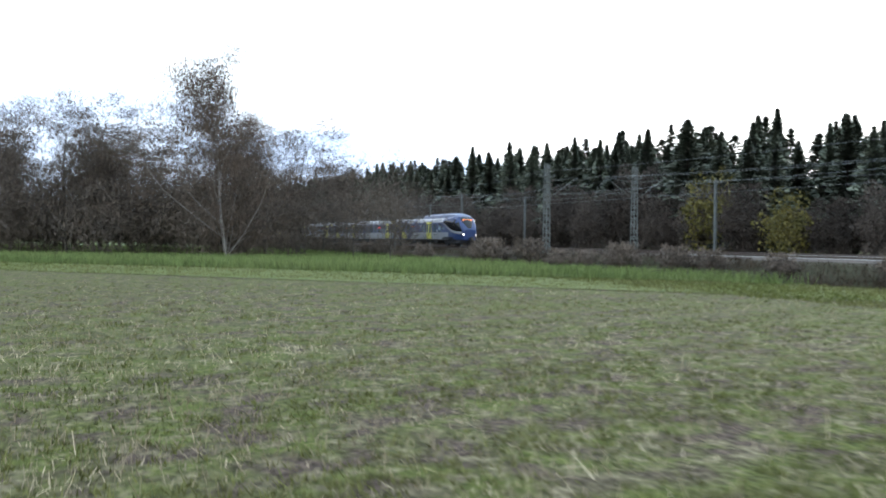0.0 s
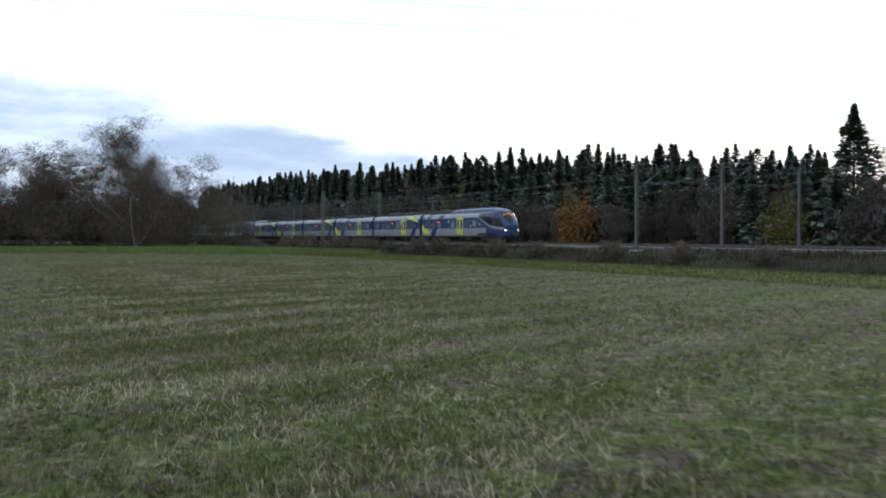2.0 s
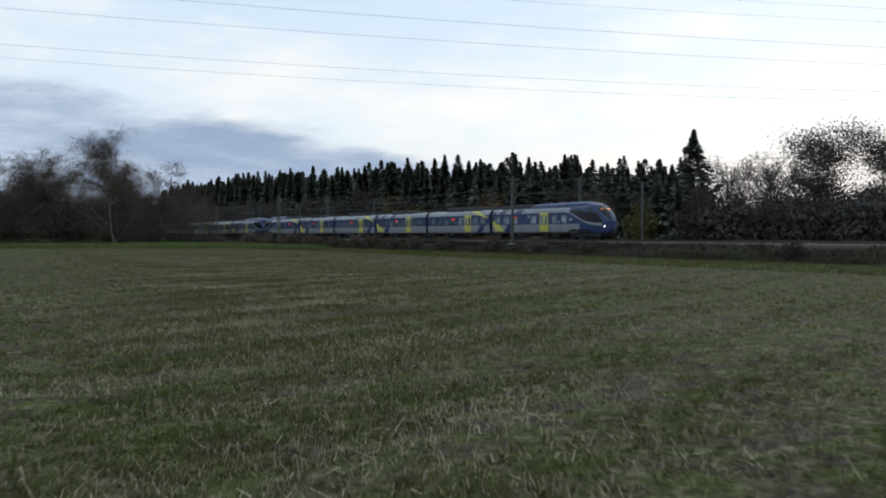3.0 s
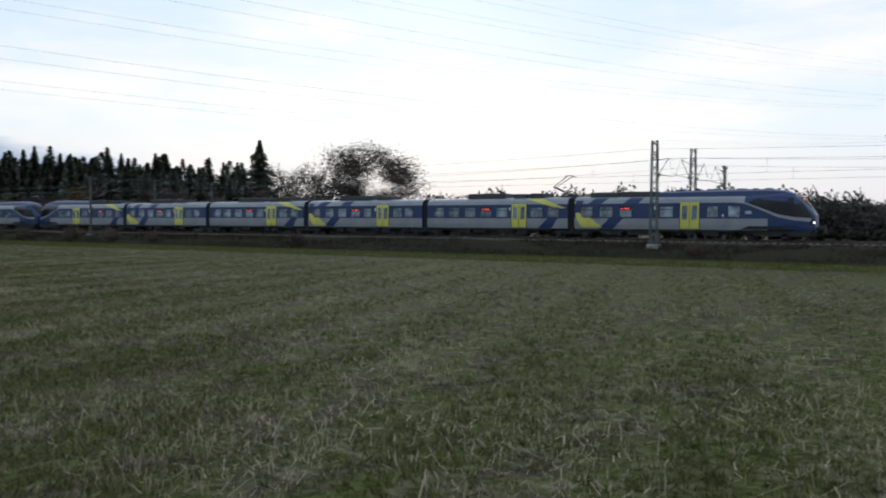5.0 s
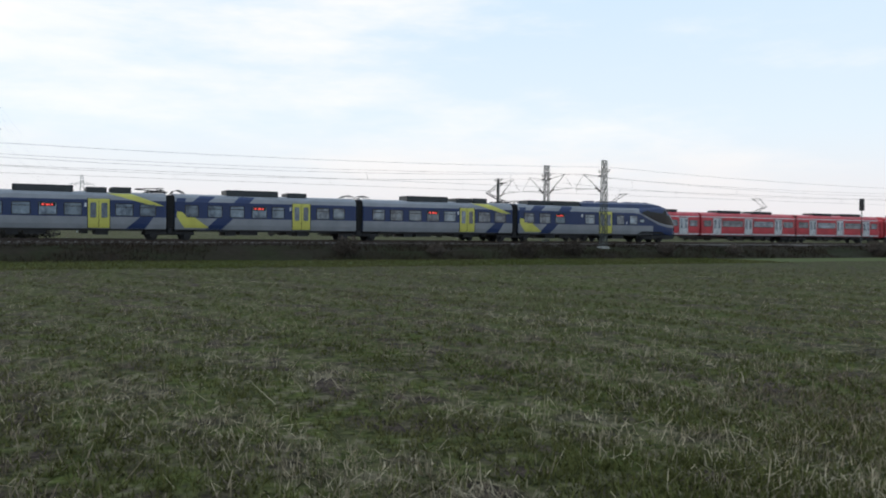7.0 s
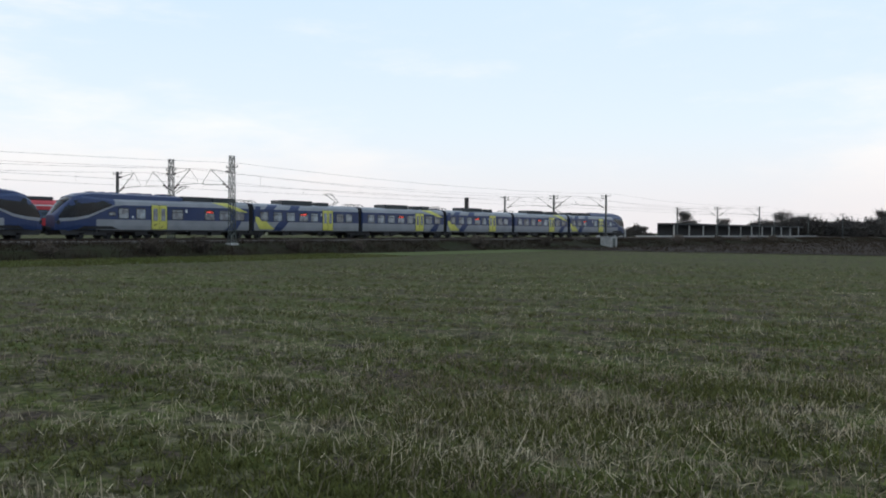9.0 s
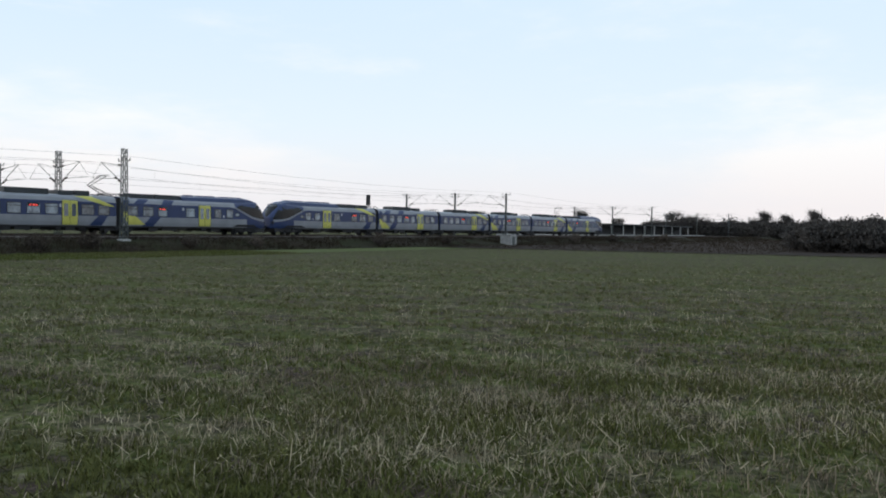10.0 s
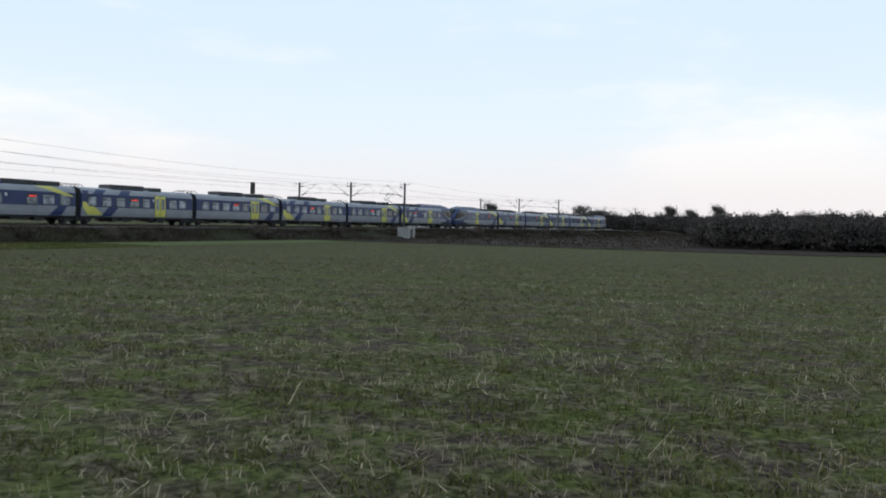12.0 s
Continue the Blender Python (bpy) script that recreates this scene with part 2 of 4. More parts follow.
def add_box(bm, x0, x1, y0, y1, z0, z1, bevel=0.0):
    vs = [bm.verts.new(p) for p in ((x0, y0, z0), (x1, y0, z0), (x1, y1, z0), (x0, y1, z0), (x0, y0, z1), (x1, y0, z1), (x1, y1, z1), (x0, y1, z1))]
    fs = [bm.faces.new([vs[i] for i in f]) for f in ((3, 2, 1, 0), (4, 5, 6, 7), (0, 1, 5, 4), (1, 2, 6, 5), (2, 3, 7, 6), (3, 0, 4, 7))]
    if bevel:
        bmesh.ops.bevel(bm, geom=list({e for f in fs for e in f.edges}), offset=bevel, segments=2, profile=0.5, affect="EDGES")


def box(*a, bevel=0.0):
    bm = bmesh.new()
    add_box(bm, *a, bevel=bevel)
    return bm


def add_bar(bm, a, b, r, sides=4, r2=None):
    a, b = Vector(a), Vector(b)
    m = (b - a).to_track_quat("Z", "Y").to_matrix()
    r2 = r if r2 is None else r2
    ring = []
    for c, rr in ((a, r), (b, r2)):
        ring.append([bm.verts.new(c + m @ Vector((rr * math.cos(math.tau * (i + 0.5) / sides), rr * math.sin(math.tau * (i + 0.5) / sides), 0))) for i in range(sides)])
    for i in range(sides):
        j = (i + 1) % sides
        bm.faces.new((ring[0][i], ring[0][j], ring[1][j], ring[1][i]))
    bm.faces.new(ring[0][::-1])
    bm.faces.new(ring[1])


def bars(rows, sides=4):
    bm = bmesh.new()
    for a, b, r in rows:
        add_bar(bm, a, b, r, sides)
    return bm


def add_plate(bm, pts, y0, y1):
    """A flat plate in the xz plane between y0 and y1."""
    lo, hi = [bm.verts.new((x, y0, z)) for x, z in pts], [bm.verts.new((x, y1, z)) for x, z in pts]
    n = len(pts)
    bm.faces.new(lo)
    bm.faces.new(hi[::-1])
    for i in range(n):
        bm.faces.new((lo[i], hi[i], hi[(i + 1) % n], lo[(i + 1) % n]))


def plate(pts, y0, y1):
    bm = bmesh.new()
    add_plate(bm, pts, y0, y1)
    bmesh.ops.recalc_face_normals(bm, faces=bm.faces)
    return bm


def array_mesh(name, co, quads, material):
    """A mesh from numpy arrays of corners (n, 3) and quads (m, 4)."""
    me = bpy.data.meshes.new(name)
    me.vertices.add(len(co))
    me.vertices.foreach_set("co", np.ascontiguousarray(co, dtype=np.float32).ravel())
    m, k = quads.shape
    me.loops.add(m * k)
    me.loops.foreach_set("vertex_index", np.ascontiguousarray(quads, dtype=np.int32).ravel())
    me.polygons.add(m)
    me.polygons.foreach_set("loop_start", np.arange(0, m * k, k, dtype=np.int32))
    me.polygons.foreach_set("loop_total", np.full(m, k, dtype=np.int32))
    me.update(calc_edges=True)
    me.validate()
    me.materials.append(material)
    return me


# ---- the ground ----
rng = np.random.default_rng(7)
TRACKS = (72.0, 82.0)
RAIL = 1.45


def ground_height(x, y):
    return (0.06 * math.sin(x * 0.05 + y * 0.03) + 0.04 * math.sin(y * 0.11 - x * 0.07)) * min(1.0, max(0.0, (85 - x) / 30)) * min(1.0, max(0.0, (x + 112) / 15)) * min(1.0, max(0.0, (52 - y) / 10))


def grid_mesh(name, xs, ys, height, material):
    verts = [(x, y, height(x, y)) for y in ys for x in xs]
    n = len(xs)
    faces = [(j * n + i, j * n + i + 1, (j + 1) * n + i + 1, (j + 1) * n + i) for j in range(len(ys) - 1) for i in range(n - 1)]
    return mesh_of(name, verts, faces, material)


xs = [-4000, -2500, -1500, -900, -600] + list(range(-450, 351, 6)) + [500, 800, 1400, 2400, 4000]
ys = [-3000, -1500, -700, -300, -120] + list(range(-60, 64, 4)) + [63.5, 100, 130, 200, 320, 500, 800, 1400, 2400, 4000]
field = tagged(new("ground", grid_mesh("ground", xs, ys, lambda x, y: ground_height(x, y) if abs(x) < 460 and -70 < y < 63 else 0.0, M["field"])),
               "flat stubble field with young green growth and bare patches", "field", kind="structure")

# bank, with uneven slopes, that carries the tracks
PROFILE = ((62.5, -0.1), (63.6, 0.12), (65.0, 0.55), (66.6, 0.95), (68.2, 1.12), (69.2, 1.14), (86.0, 1.14), (88.5, 1.0), (92.0, 0.2), (95.0, -0.1))
bx = list(range(-700, -440, 40)) + list(range(-440, 340, 3)) + list(range(340, 1200, 40))
verts, faces = [], []
for x in bx:
    for k, (y, z) in enumerate(PROFILE):
        w = 0.0 if z > 1.1 or z < 0 else 1.0
        verts.append((x, y + w * 0.5 * noise.noise((x * 0.08, y, 3)), z + w * 0.28 * noise.noise((x * 0.15, y * 0.7, 9))))
n = len(PROFILE)
for i in range(len(bx) - 1):
    for k in range(n - 1):
        faces.append((i * n + k, (i + 1) * n + k, (i + 1) * n + k + 1, i * n + k + 1))
tagged(new("embankment", mesh_of("embankment", verts, faces, M["bank"])), "low railway bank with brown dry weeds", "embankment", kind="structure")

for k, ty in enumerate(TRACKS):
    verts, faces = [], []
    for i, x in enumerate((-700, 1200)):
        verts += [(x, ty + a, z) for a, z in ((-2.3, 1.1), (-1.6, 1.29), (1.6, 1.29), (2.3, 1.1))]
    for a in range(3):
        faces.append((a, a + 1, a + 5, a + 4))
    track = thing("railway_track", "ballasted railway track with rusty rails", "railway track", "railway tracks", "structure")
    part("ballast_bed", mesh_of("ballast", verts, [f[::-1] for f in faces], M["ballast"]), None, track, "grey-brown ballast")
    for s in (-0.75, 0.75):
        bm = bmesh.new()
        add_box(bm, -700, 1200, ty + s - 0.035, ty + s + 0.035, 1.40, RAIL)
        add_box(bm, -700, 1200, ty + s - 0.01, ty + s + 0.01, 1.30, 1.40)
        add_box(bm, -700, 1200, ty + s - 0.07, ty + s + 0.07, 1.27, 1.30)
        part("rail", bm, M["rail"], track)
    sl = mesh_of("sleepers", *(lambda b: ([v for i in range(420) for v in [(-160 + i * 0.65 + p[0], ty + p[1], p[2]) for p in b[0]]],
                                         [tuple(8 * i + q for q in f) for i in range(420) for f in b[1]]))(
        ([(-0.13, -1.3, 1.2), (0.13, -1.3, 1.2), (0.13, 1.3, 1.2), (-0.13, 1.3, 1.2), (-0.1, -1.3, 1.34), (0.1, -1.3, 1.34), (0.1, 1.3, 1.34), (-0.1, 1.3, 1.34)],
         [(4, 5, 6, 7), (0, 1, 5, 4), (1, 2, 6, 5), (2, 3, 7, 6), (3, 0, 4, 7)])), M["sleeper"])
    tagged(part("sleepers", sl, None, track, "concrete sleepers"), kind="stuff")


# ploughed land and the taller green crop are sheets laid on the field
def sheet(name, pts, z, material, label, category):
    bm = bmesh.new()
    f = bm.faces.new([bm.verts.new((x, y, z)) for x, y in pts])
    if f.normal.z < 0:
        f.normal_flip()
    me = bpy.data.meshes.new(name)
    bm.to_mesh(me)
    bm.free()
    me.materials.append(material)
    return tagged(new(name, me), label, category, kind="structure")


sheet("ploughed_field", [(96, 62.4), (99, 6), (150, -60), (420, -60), (420, 62.4)], 0.06, M["plough"], "bare dark brown ploughed soil beyond the stubble", "field")


def blades(cx, cy, base, height, width, lean, material, name, per, spread, tip=0.35):
    """Upright tapering blades, several at each centre; tip: width of the end, or 0 for a point."""
    n = len(cx) * per
    x = np.repeat(cx, per) + rng.normal(0, spread, n)
    y = np.repeat(cy, per) + rng.normal(0, spread, n)
    b = np.repeat(base, per)
    h = height * rng.uniform(0.4, 1.3, n)
    w = width * rng.uniform(0.6, 1.4, n)
    a = rng.uniform(0, math.tau, n)
    dx, dy = np.cos(a) * w, np.sin(a) * w
    la, ll = rng.uniform(0, math.tau, n), np.abs(rng.normal(0, lean, n)) * h
    lx, ly = np.cos(la) * ll, np.sin(la) * ll
    corners = [np.stack([x - dx, y - dy, b - 0.02], 1), np.stack([x + dx, y + dy, b - 0.02], 1), np.stack([x + dx * tip + lx, y + dy * tip + ly, b + h], 1)]
    if tip:
        corners.append(np.stack([x - dx * tip + lx, y - dy * tip + ly, b + h], 1))
    k = len(corners)
    return array_mesh(name, np.stack(corners, 1).reshape(-1, 3), np.arange(n * k).reshape(-1, k), material)


gh = np.vectorize(ground_height)


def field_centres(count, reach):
    """Centres over the field, densest close to the camera's path and sparser farther off."""
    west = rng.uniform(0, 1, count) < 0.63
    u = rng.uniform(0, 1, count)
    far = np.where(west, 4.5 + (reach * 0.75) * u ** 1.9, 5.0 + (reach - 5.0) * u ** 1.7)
    # along and the y table below follow the camera's way over the field
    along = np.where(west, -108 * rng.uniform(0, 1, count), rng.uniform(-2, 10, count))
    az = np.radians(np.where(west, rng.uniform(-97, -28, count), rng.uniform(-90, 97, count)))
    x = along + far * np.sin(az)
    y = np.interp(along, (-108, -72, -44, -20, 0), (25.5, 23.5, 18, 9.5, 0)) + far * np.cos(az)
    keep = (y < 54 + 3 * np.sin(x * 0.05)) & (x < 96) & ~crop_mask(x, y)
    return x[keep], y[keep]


CROP = ((-140, 62.3), (-152, 53), (-170, 38), (-186, 22), (-223, -12), (-278, -60))


def crop_mask(x, y):
    ex = np.interp(y, [p[1] for p in CROP[::-1]], [p[0] for p in CROP[::-1]])
    return x < ex


def row_keep(x, y):
    """Drill rows run away from the viewer, and whole patches come up thinner."""
    u = x * math.cos(0.33) + y * math.sin(0.33)
    patch = np.array([noise.noise((a * 0.23, b * 0.13, 2.0)) * 0.6 + noise.noise((a * 0.9, b * 0.6, 4.0)) * 0.6 for a, b in zip(x, y)])
    return (0.5 + 0.5 * np.sin(u * math.tau / 3.1)) * 0.9 + 0.35 + 1.1 * patch > rng.uniform(0.1, 1.35, len(x))


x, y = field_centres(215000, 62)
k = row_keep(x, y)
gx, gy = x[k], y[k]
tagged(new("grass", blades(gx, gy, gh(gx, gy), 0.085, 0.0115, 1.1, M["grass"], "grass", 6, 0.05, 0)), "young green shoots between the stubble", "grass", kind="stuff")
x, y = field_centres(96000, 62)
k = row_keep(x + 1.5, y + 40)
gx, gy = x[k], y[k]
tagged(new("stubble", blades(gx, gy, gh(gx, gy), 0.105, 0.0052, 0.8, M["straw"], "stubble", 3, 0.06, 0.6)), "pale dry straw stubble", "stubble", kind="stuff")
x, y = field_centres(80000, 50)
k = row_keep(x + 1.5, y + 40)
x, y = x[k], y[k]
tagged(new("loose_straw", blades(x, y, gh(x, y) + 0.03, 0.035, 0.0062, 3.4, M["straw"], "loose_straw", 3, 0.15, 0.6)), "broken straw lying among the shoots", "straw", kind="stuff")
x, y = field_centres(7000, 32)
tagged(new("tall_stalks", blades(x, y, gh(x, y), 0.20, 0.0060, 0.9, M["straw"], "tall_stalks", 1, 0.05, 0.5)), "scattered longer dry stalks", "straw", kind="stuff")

sheet("crop_headland", [*CROP] + [(x + 17 + 2 * (i % 2), y) for i, (x, y) in enumerate(CROP[::-1])], 0.03, M["meadow"], "strip of short green grass before the crop", "grass")
sheet("bank_headland", [(-140, 62.4), (-132, 55.5), (-60, 53), (0, 54.5), (50, 53.5), (95, 55), (95, 62.4)], 0.025, M["meadow"], "strip of short green grass below the bank", "grass")
hy = rng.uniform(-58, 60, 16000)
hx = np.interp(hy, [p[1] for p in CROP[::-1]], [p[0] for p in CROP[::-1]]) + rng.uniform(0, 18, 16000)
tagged(new("strip_grass", blades(hx, hy, hx * 0 + 0.02, 0.12, 0.016, 0.6, M["grass"], "strip_grass", 5, 0.2, 0)), "short green grass beside the crop", "grass", kind="stuff")
# the headland by the bank: short darker grass without straw
hx, hy = rng.uniform(-150, 60, 26000), rng.uniform(52, 62.8, 26000)
k = ~crop_mask(hx, hy)
tagged(new("headland_grass", blades(hx[k], hy[k], gh(hx[k], hy[k]) - 0.02, 0.16, 0.02, 0.5, M["grass"], "headland_grass", 5, 0.2)), "short green grass along the foot of the bank", "grass", kind="stuff")

cy = rng.uniform(-58, 62, 42000)
cx = np.interp(cy, [p[1] for p in CROP[::-1]], [p[0] for p in CROP[::-1]]) - rng.uniform(0, 1, 42000) ** 1.6 * 110 + rng.normal(0, 0.9, 42000)
k = (cx > -330)
tagged(new("green_crop", blades(cx[k], cy[k], gh(cx[k], cy[k]) * 0, 0.60, 0.024, 0.4, M["crop"], "green_crop", 5, 0.22)), "taller bright green crop along the far edge of the field", "crop", kind="stuff")
sheet("crop_field", [(x - 1.5, y) for x, y in CROP] + [(-420, -60), (-420, 62.3)], 0.12, M["crop"], "bright green crop sward", "field")

# dry weeds on the bank
wx, wy = rng.uniform(-260, 330, 26000), rng.uniform(62.8, 69.0, 26000)
wz = np.interp(wy, [p[0] for p in PROFILE], [p[1] for p in PROFILE])
wh = np.array([noise.noise((a * 0.09, b * 0.3, 5.0)) for a, b in zip(wx, wy)])
k = wh > -0.25
tagged(new("bank_weeds", blades(wx[k], wy[k], wz[k] - 0.05, 0.34, 0.02, 0.5, M["weed"], "bank_weeds", 5, 0.2)), "brown withered weeds and grass on the bank", "weeds", kind="stuff")

wx, wy = rng.uniform(97, 330, 7000), rng.uniform(20, 62.5, 7000)
tagged(new("rough_weeds", blades(wx, wy, wx * 0 + 0.05, 0.28, 0.025, 0.6, M["weed"], "rough_weeds", 4, 0.3)), "sparse brown weeds on the bare soil", "weeds", kind="stuff")


# ---- trains ----
END, MID = 21.0, 16.1
SIDE = ((0.88, 1.40), (1.25, 1.45), (1.80, 1.46), (3.10, 1.43), (3.42, 1.33), (3.62, 1.12), (3.74, 0.7), (3.78, 0.0))


def side_y(z):
    return float(np.interp(z, [p[0] for p in SIDE], [p[1] for p in SIDE]))


def shell(x0, x1, mats, nose=False, bands=(1.80, 3.10)):
    """Car body with a rounded section; materials: lower band, window band, top band, roof. A nose tapers forward to +x."""
    ring = [(-y, z) for z, y in SIDE] + [(y, z) for z, y in SIDE[-2::-1]]
    stations = [(x0, 0.97, 0, 0), (x0 + 0.12, 1.0, 0, 0)]
    if nose:
        stations += [(x1 - d, w, l_, dr) for d, w, l_, dr in NOSE]
    else:
        stations += [(x1 - 0.12, 1.0, 0, 0), (x1, 0.97, 0, 0)]
    verts, faces, idx = [], [], []
    n = len(ring)
    for x, w, lift, drop in stations:
        for y, z in ring:
            zz = z + lift
            if drop < 0:
                zz = 0.75 + (z - 0.88) * (3.0 + drop) / 3.0 + lift
            elif drop > 0 and z > 3.2:
                zz = z + drop
            verts.append((x, y * w, zz))
    for s in range(len(stations) - 1):
        for k in range(n - 1):
            faces.append((s * n + k, (s + 1) * n + k, (s + 1) * n + k + 1, s * n + k + 1))
            zm = (ring[k][1] + ring[k + 1][1]) / 2
            i = 0 if zm < bands[0] else 1 if zm < bands[1] else 2 if zm < 3.66 else 3
            if nose and stations[s][0] > x1 - (5.3 if i else 3.5):
                i = 1
            idx.append(i)
    faces += [tuple(range(n))[::-1], tuple((len(stations) - 1) * n + k for k in range(n))]
    idx += [1, 1]
    me = mesh_of("body", verts, faces, mats)
    for f, i in zip(me.polygons, idx):
        f.material_index = i
        f.use_smooth = False
    return me


NOSE = ((5.2, 1.0, 0, 0), (3.4, 1.0, 0.0, 0.10), (2.2, 0.985, 0.02, 0.2), (1.5, 0.95, 0.03, 0.02), (1.0, 0.89, 0.04, -0.35), (0.6, 0.82, 0.05, -0.8), (0.25, 0.70, 0.06, -1.25), (0.0, 0.55, 0.08, -1.65))
CAB = 20.45


def cab_y(x, z):
    """Half width of the nose at x and height z."""
    d = CAB - x
    ds = [n_[0] for n_ in NOSE[::-1]]
    w, lift, drop = (float(np.interp(d, ds, [n_[k] for n_ in NOSE[::-1]])) for k in (1, 2, 3))
    z0 = z - lift
    if drop < 0:
        z0 = 0.88 + (z - lift - 0.75) * 3.0 / (3.0 + drop)
    return side_y(min(z0, 3.7)) * w


def cab_panel(name, xs, low, top, material, parent, s, proud, label):
    """A panel that follows the curved flank of the nose."""
    bm = bmesh.new()
    cols = []
    for x, a, b in zip(xs, low, top):
        cols.append([bm.verts.new((x, s * (cab_y(x, a + (b - a) * k / 3) + proud), a + (b - a) * k / 3)) for k in range(4)] + [bm.verts.new((x, s * (cab_y(x, b) - 0.05), b))] + [bm.verts.new((x, s * (cab_y(x, a) - 0.05), a))])
    for c, d in zip(cols, cols[1:]):
        for k in range(6):
            bm.faces.new((c[k], d[k], d[(k + 1) % 6], c[(k + 1) % 6]))
    bm.faces.new(cols[0])
    bm.faces.new(cols[-1][::-1])
    bmesh.ops.recalc_face_normals(bm, faces=bm.faces)
    return part(name, bm, material, parent, label)


def both_sides(fn):
    for sgn in (-1, 1):
        fn(sgn)


def side_plate(name, pts, material, parent, sgn, proud=0.006, label="", thick=0.03):
    """A thin piece that follows the curve of the body side; pts are (x, z) going round."""
    zs = sorted({round(z, 3) for _, z in pts})
    bm = bmesh.new()
    out, inn = [], []
    for x, z in pts:
        yy = side_y(z)
        out.append(bm.verts.new((x, sgn * (yy + proud), z)))
        inn.append(bm.verts.new((x, sgn * (yy - thick), z)))
    n = len(pts)
    bm.faces.new(out)
    for i in range(n):
        bm.faces.new((out[i], inn[i], inn[(i + 1) % n], out[(i + 1) % n]))
    bmesh.ops.recalc_face_normals(bm, faces=bm.faces)
    return part(name, bm, material, parent, label)


def strip(x_top0, x_top1, z_top, x_bot0, x_bot1, z_bot):
    """Outline of a slanted stripe, broken at the bends of the body side."""
    zs = [z_top] + [z for z in (3.42, 3.10, 1.80, 1.25) if z_bot < z < z_top] + [z_bot]
    u = [(z_top - z) / (z_top - z_bot) for z in zs]
    a = [(x_top0 + (x_bot0 - x_top0) * k, z) for k, z in zip(u, zs)]
    b = [(x_top1 + (x_bot1 - x_top1) * k, z) for k, z in zip(u, zs)]
    return a, b


def stripes(name, rows, material, parent, sgn, proud, label):
    bm = bmesh.new()
    for row in rows:
        a, b = strip(*row)
        va = [bm.verts.new((x, sgn * (side_y(z) + proud), z)) for x, z in a]
        vb = [bm.verts.new((x, sgn * (side_y(z) + proud), z)) for x, z in b]
        wa = [bm.verts.new((x, sgn * (side_y(z) - 0.02), z)) for x, z in a]
        wb = [bm.verts.new((x, sgn * (side_y(z) - 0.02), z)) for x, z in b]
        for i in range(len(a) - 1):
            bm.faces.new((va[i], va[i + 1], vb[i + 1], vb[i]))
            bm.faces.new((va[i], wa[i], wa[i + 1], va[i + 1]))
            bm.faces.new((vb[i], vb[i + 1], wb[i + 1], wb[i]))
    bmesh.ops.recalc_face_normals(bm, faces=bm.faces)
    return part(name, bm, material, parent, label)


def window(x0, x1, car, sgn, z0=1.86, z1=2.86, display=False, glass=None):
    w = side_plate("window", [(x0 + 0.07, z0), (x1 - 0.07, z0), (x1, z0 + 0.07), (x1, z1 - 0.07), (x1 - 0.07, z1), (x0 + 0.07, z1), (x0, z1 - 0.07), (x0, z0 + 0.07)], M["rubber"], car, sgn, 0.008)
    side_plate("pane", [(x0 + 0.06, z0 + 0.06), (x1 - 0.06, z0 + 0.06), (x1 - 0.06, z1 - 0.06), (x0 + 0.06, z1 - 0.06)], glass or M["glass"], w, sgn, 0.014)
    if x1 - x0 > 1.1 and not display:
        side_plate("vent_bar", [(x0 + 0.06, z1 - 0.32), (x1 - 0.06, z1 - 0.32), (x1 - 0.06, z1 - 0.27), (x0 + 0.06, z1 - 0.27)], M["rubber"], w, sgn, 0.02)
    if display:
        side_plate("display", [(x0 + 0.12, z1 - 0.34), (x1 - 0.12, z1 - 0.34), (x1 - 0.12, z1 - 0.08), (x0 + 0.12, z1 - 0.08)], M["black"], w, sgn, 0.018)
        bm = bmesh.new()
        for k, (a, b) in enumerate(((0.18, 0.30), (0.40, 0.62), (0.66, 0.78))):
            xa, xb = x0 + (x1 - x0) * a, x0 + (x1 - x0) * b
            yy = side_y(z1) + 0.05
            add_box(bm, xa, xb, sgn * yy - 0.004, sgn * yy + 0.004, z1 - 0.27, z1 - 0.15)
        part("lit_text", bm, M["redled"], w, "glowing red bars of a destination display")


def door(x0, x1, car, sgn, z0=0.92, z1=3.20, material=None, leafglass=True):
    d = side_plate("door", [(x0 - 0.05, z0), (x1 + 0.05, z0), (x1 + 0.05, 1.25), (x1 + 0.05, 1.8), (x1 + 0.05, 3.1), (x1 + 0.05, z1), (x0 - 0.05, z1), (x0 - 0.05, 3.1), (x0 - 0.05, 1.8), (x0 - 0.05, 1.25)], M["rubber"], car, sgn, 0.01, "double-leaf sliding door")
    mid = (x0 + x1) / 2
    for a, b in ((x0, mid - 0.02), (mid + 0.02, x1)):
        side_plate("door_leaf", [(a, z0 + 0.03), (b, z0 + 0.03), (b, 1.25), (b, 1.8), (b, 3.1), (b, z1 - 0.03), (a, z1 - 0.03), (a, 3.1), (a, 1.8), (a, 1.25)], material or M["yellow"], d, sgn, 0.02)
        side_plate("door_window", [(a + 0.2, 1.72), (b - 0.2, 1.72), (b - 0.16, 1.8), (b - 0.16, 2.8), (b - 0.2, 2.88), (a + 0.2, 2.88), (a + 0.16, 2.8), (a + 0.16, 1.8)], M["glass"], d, sgn, 0.03)


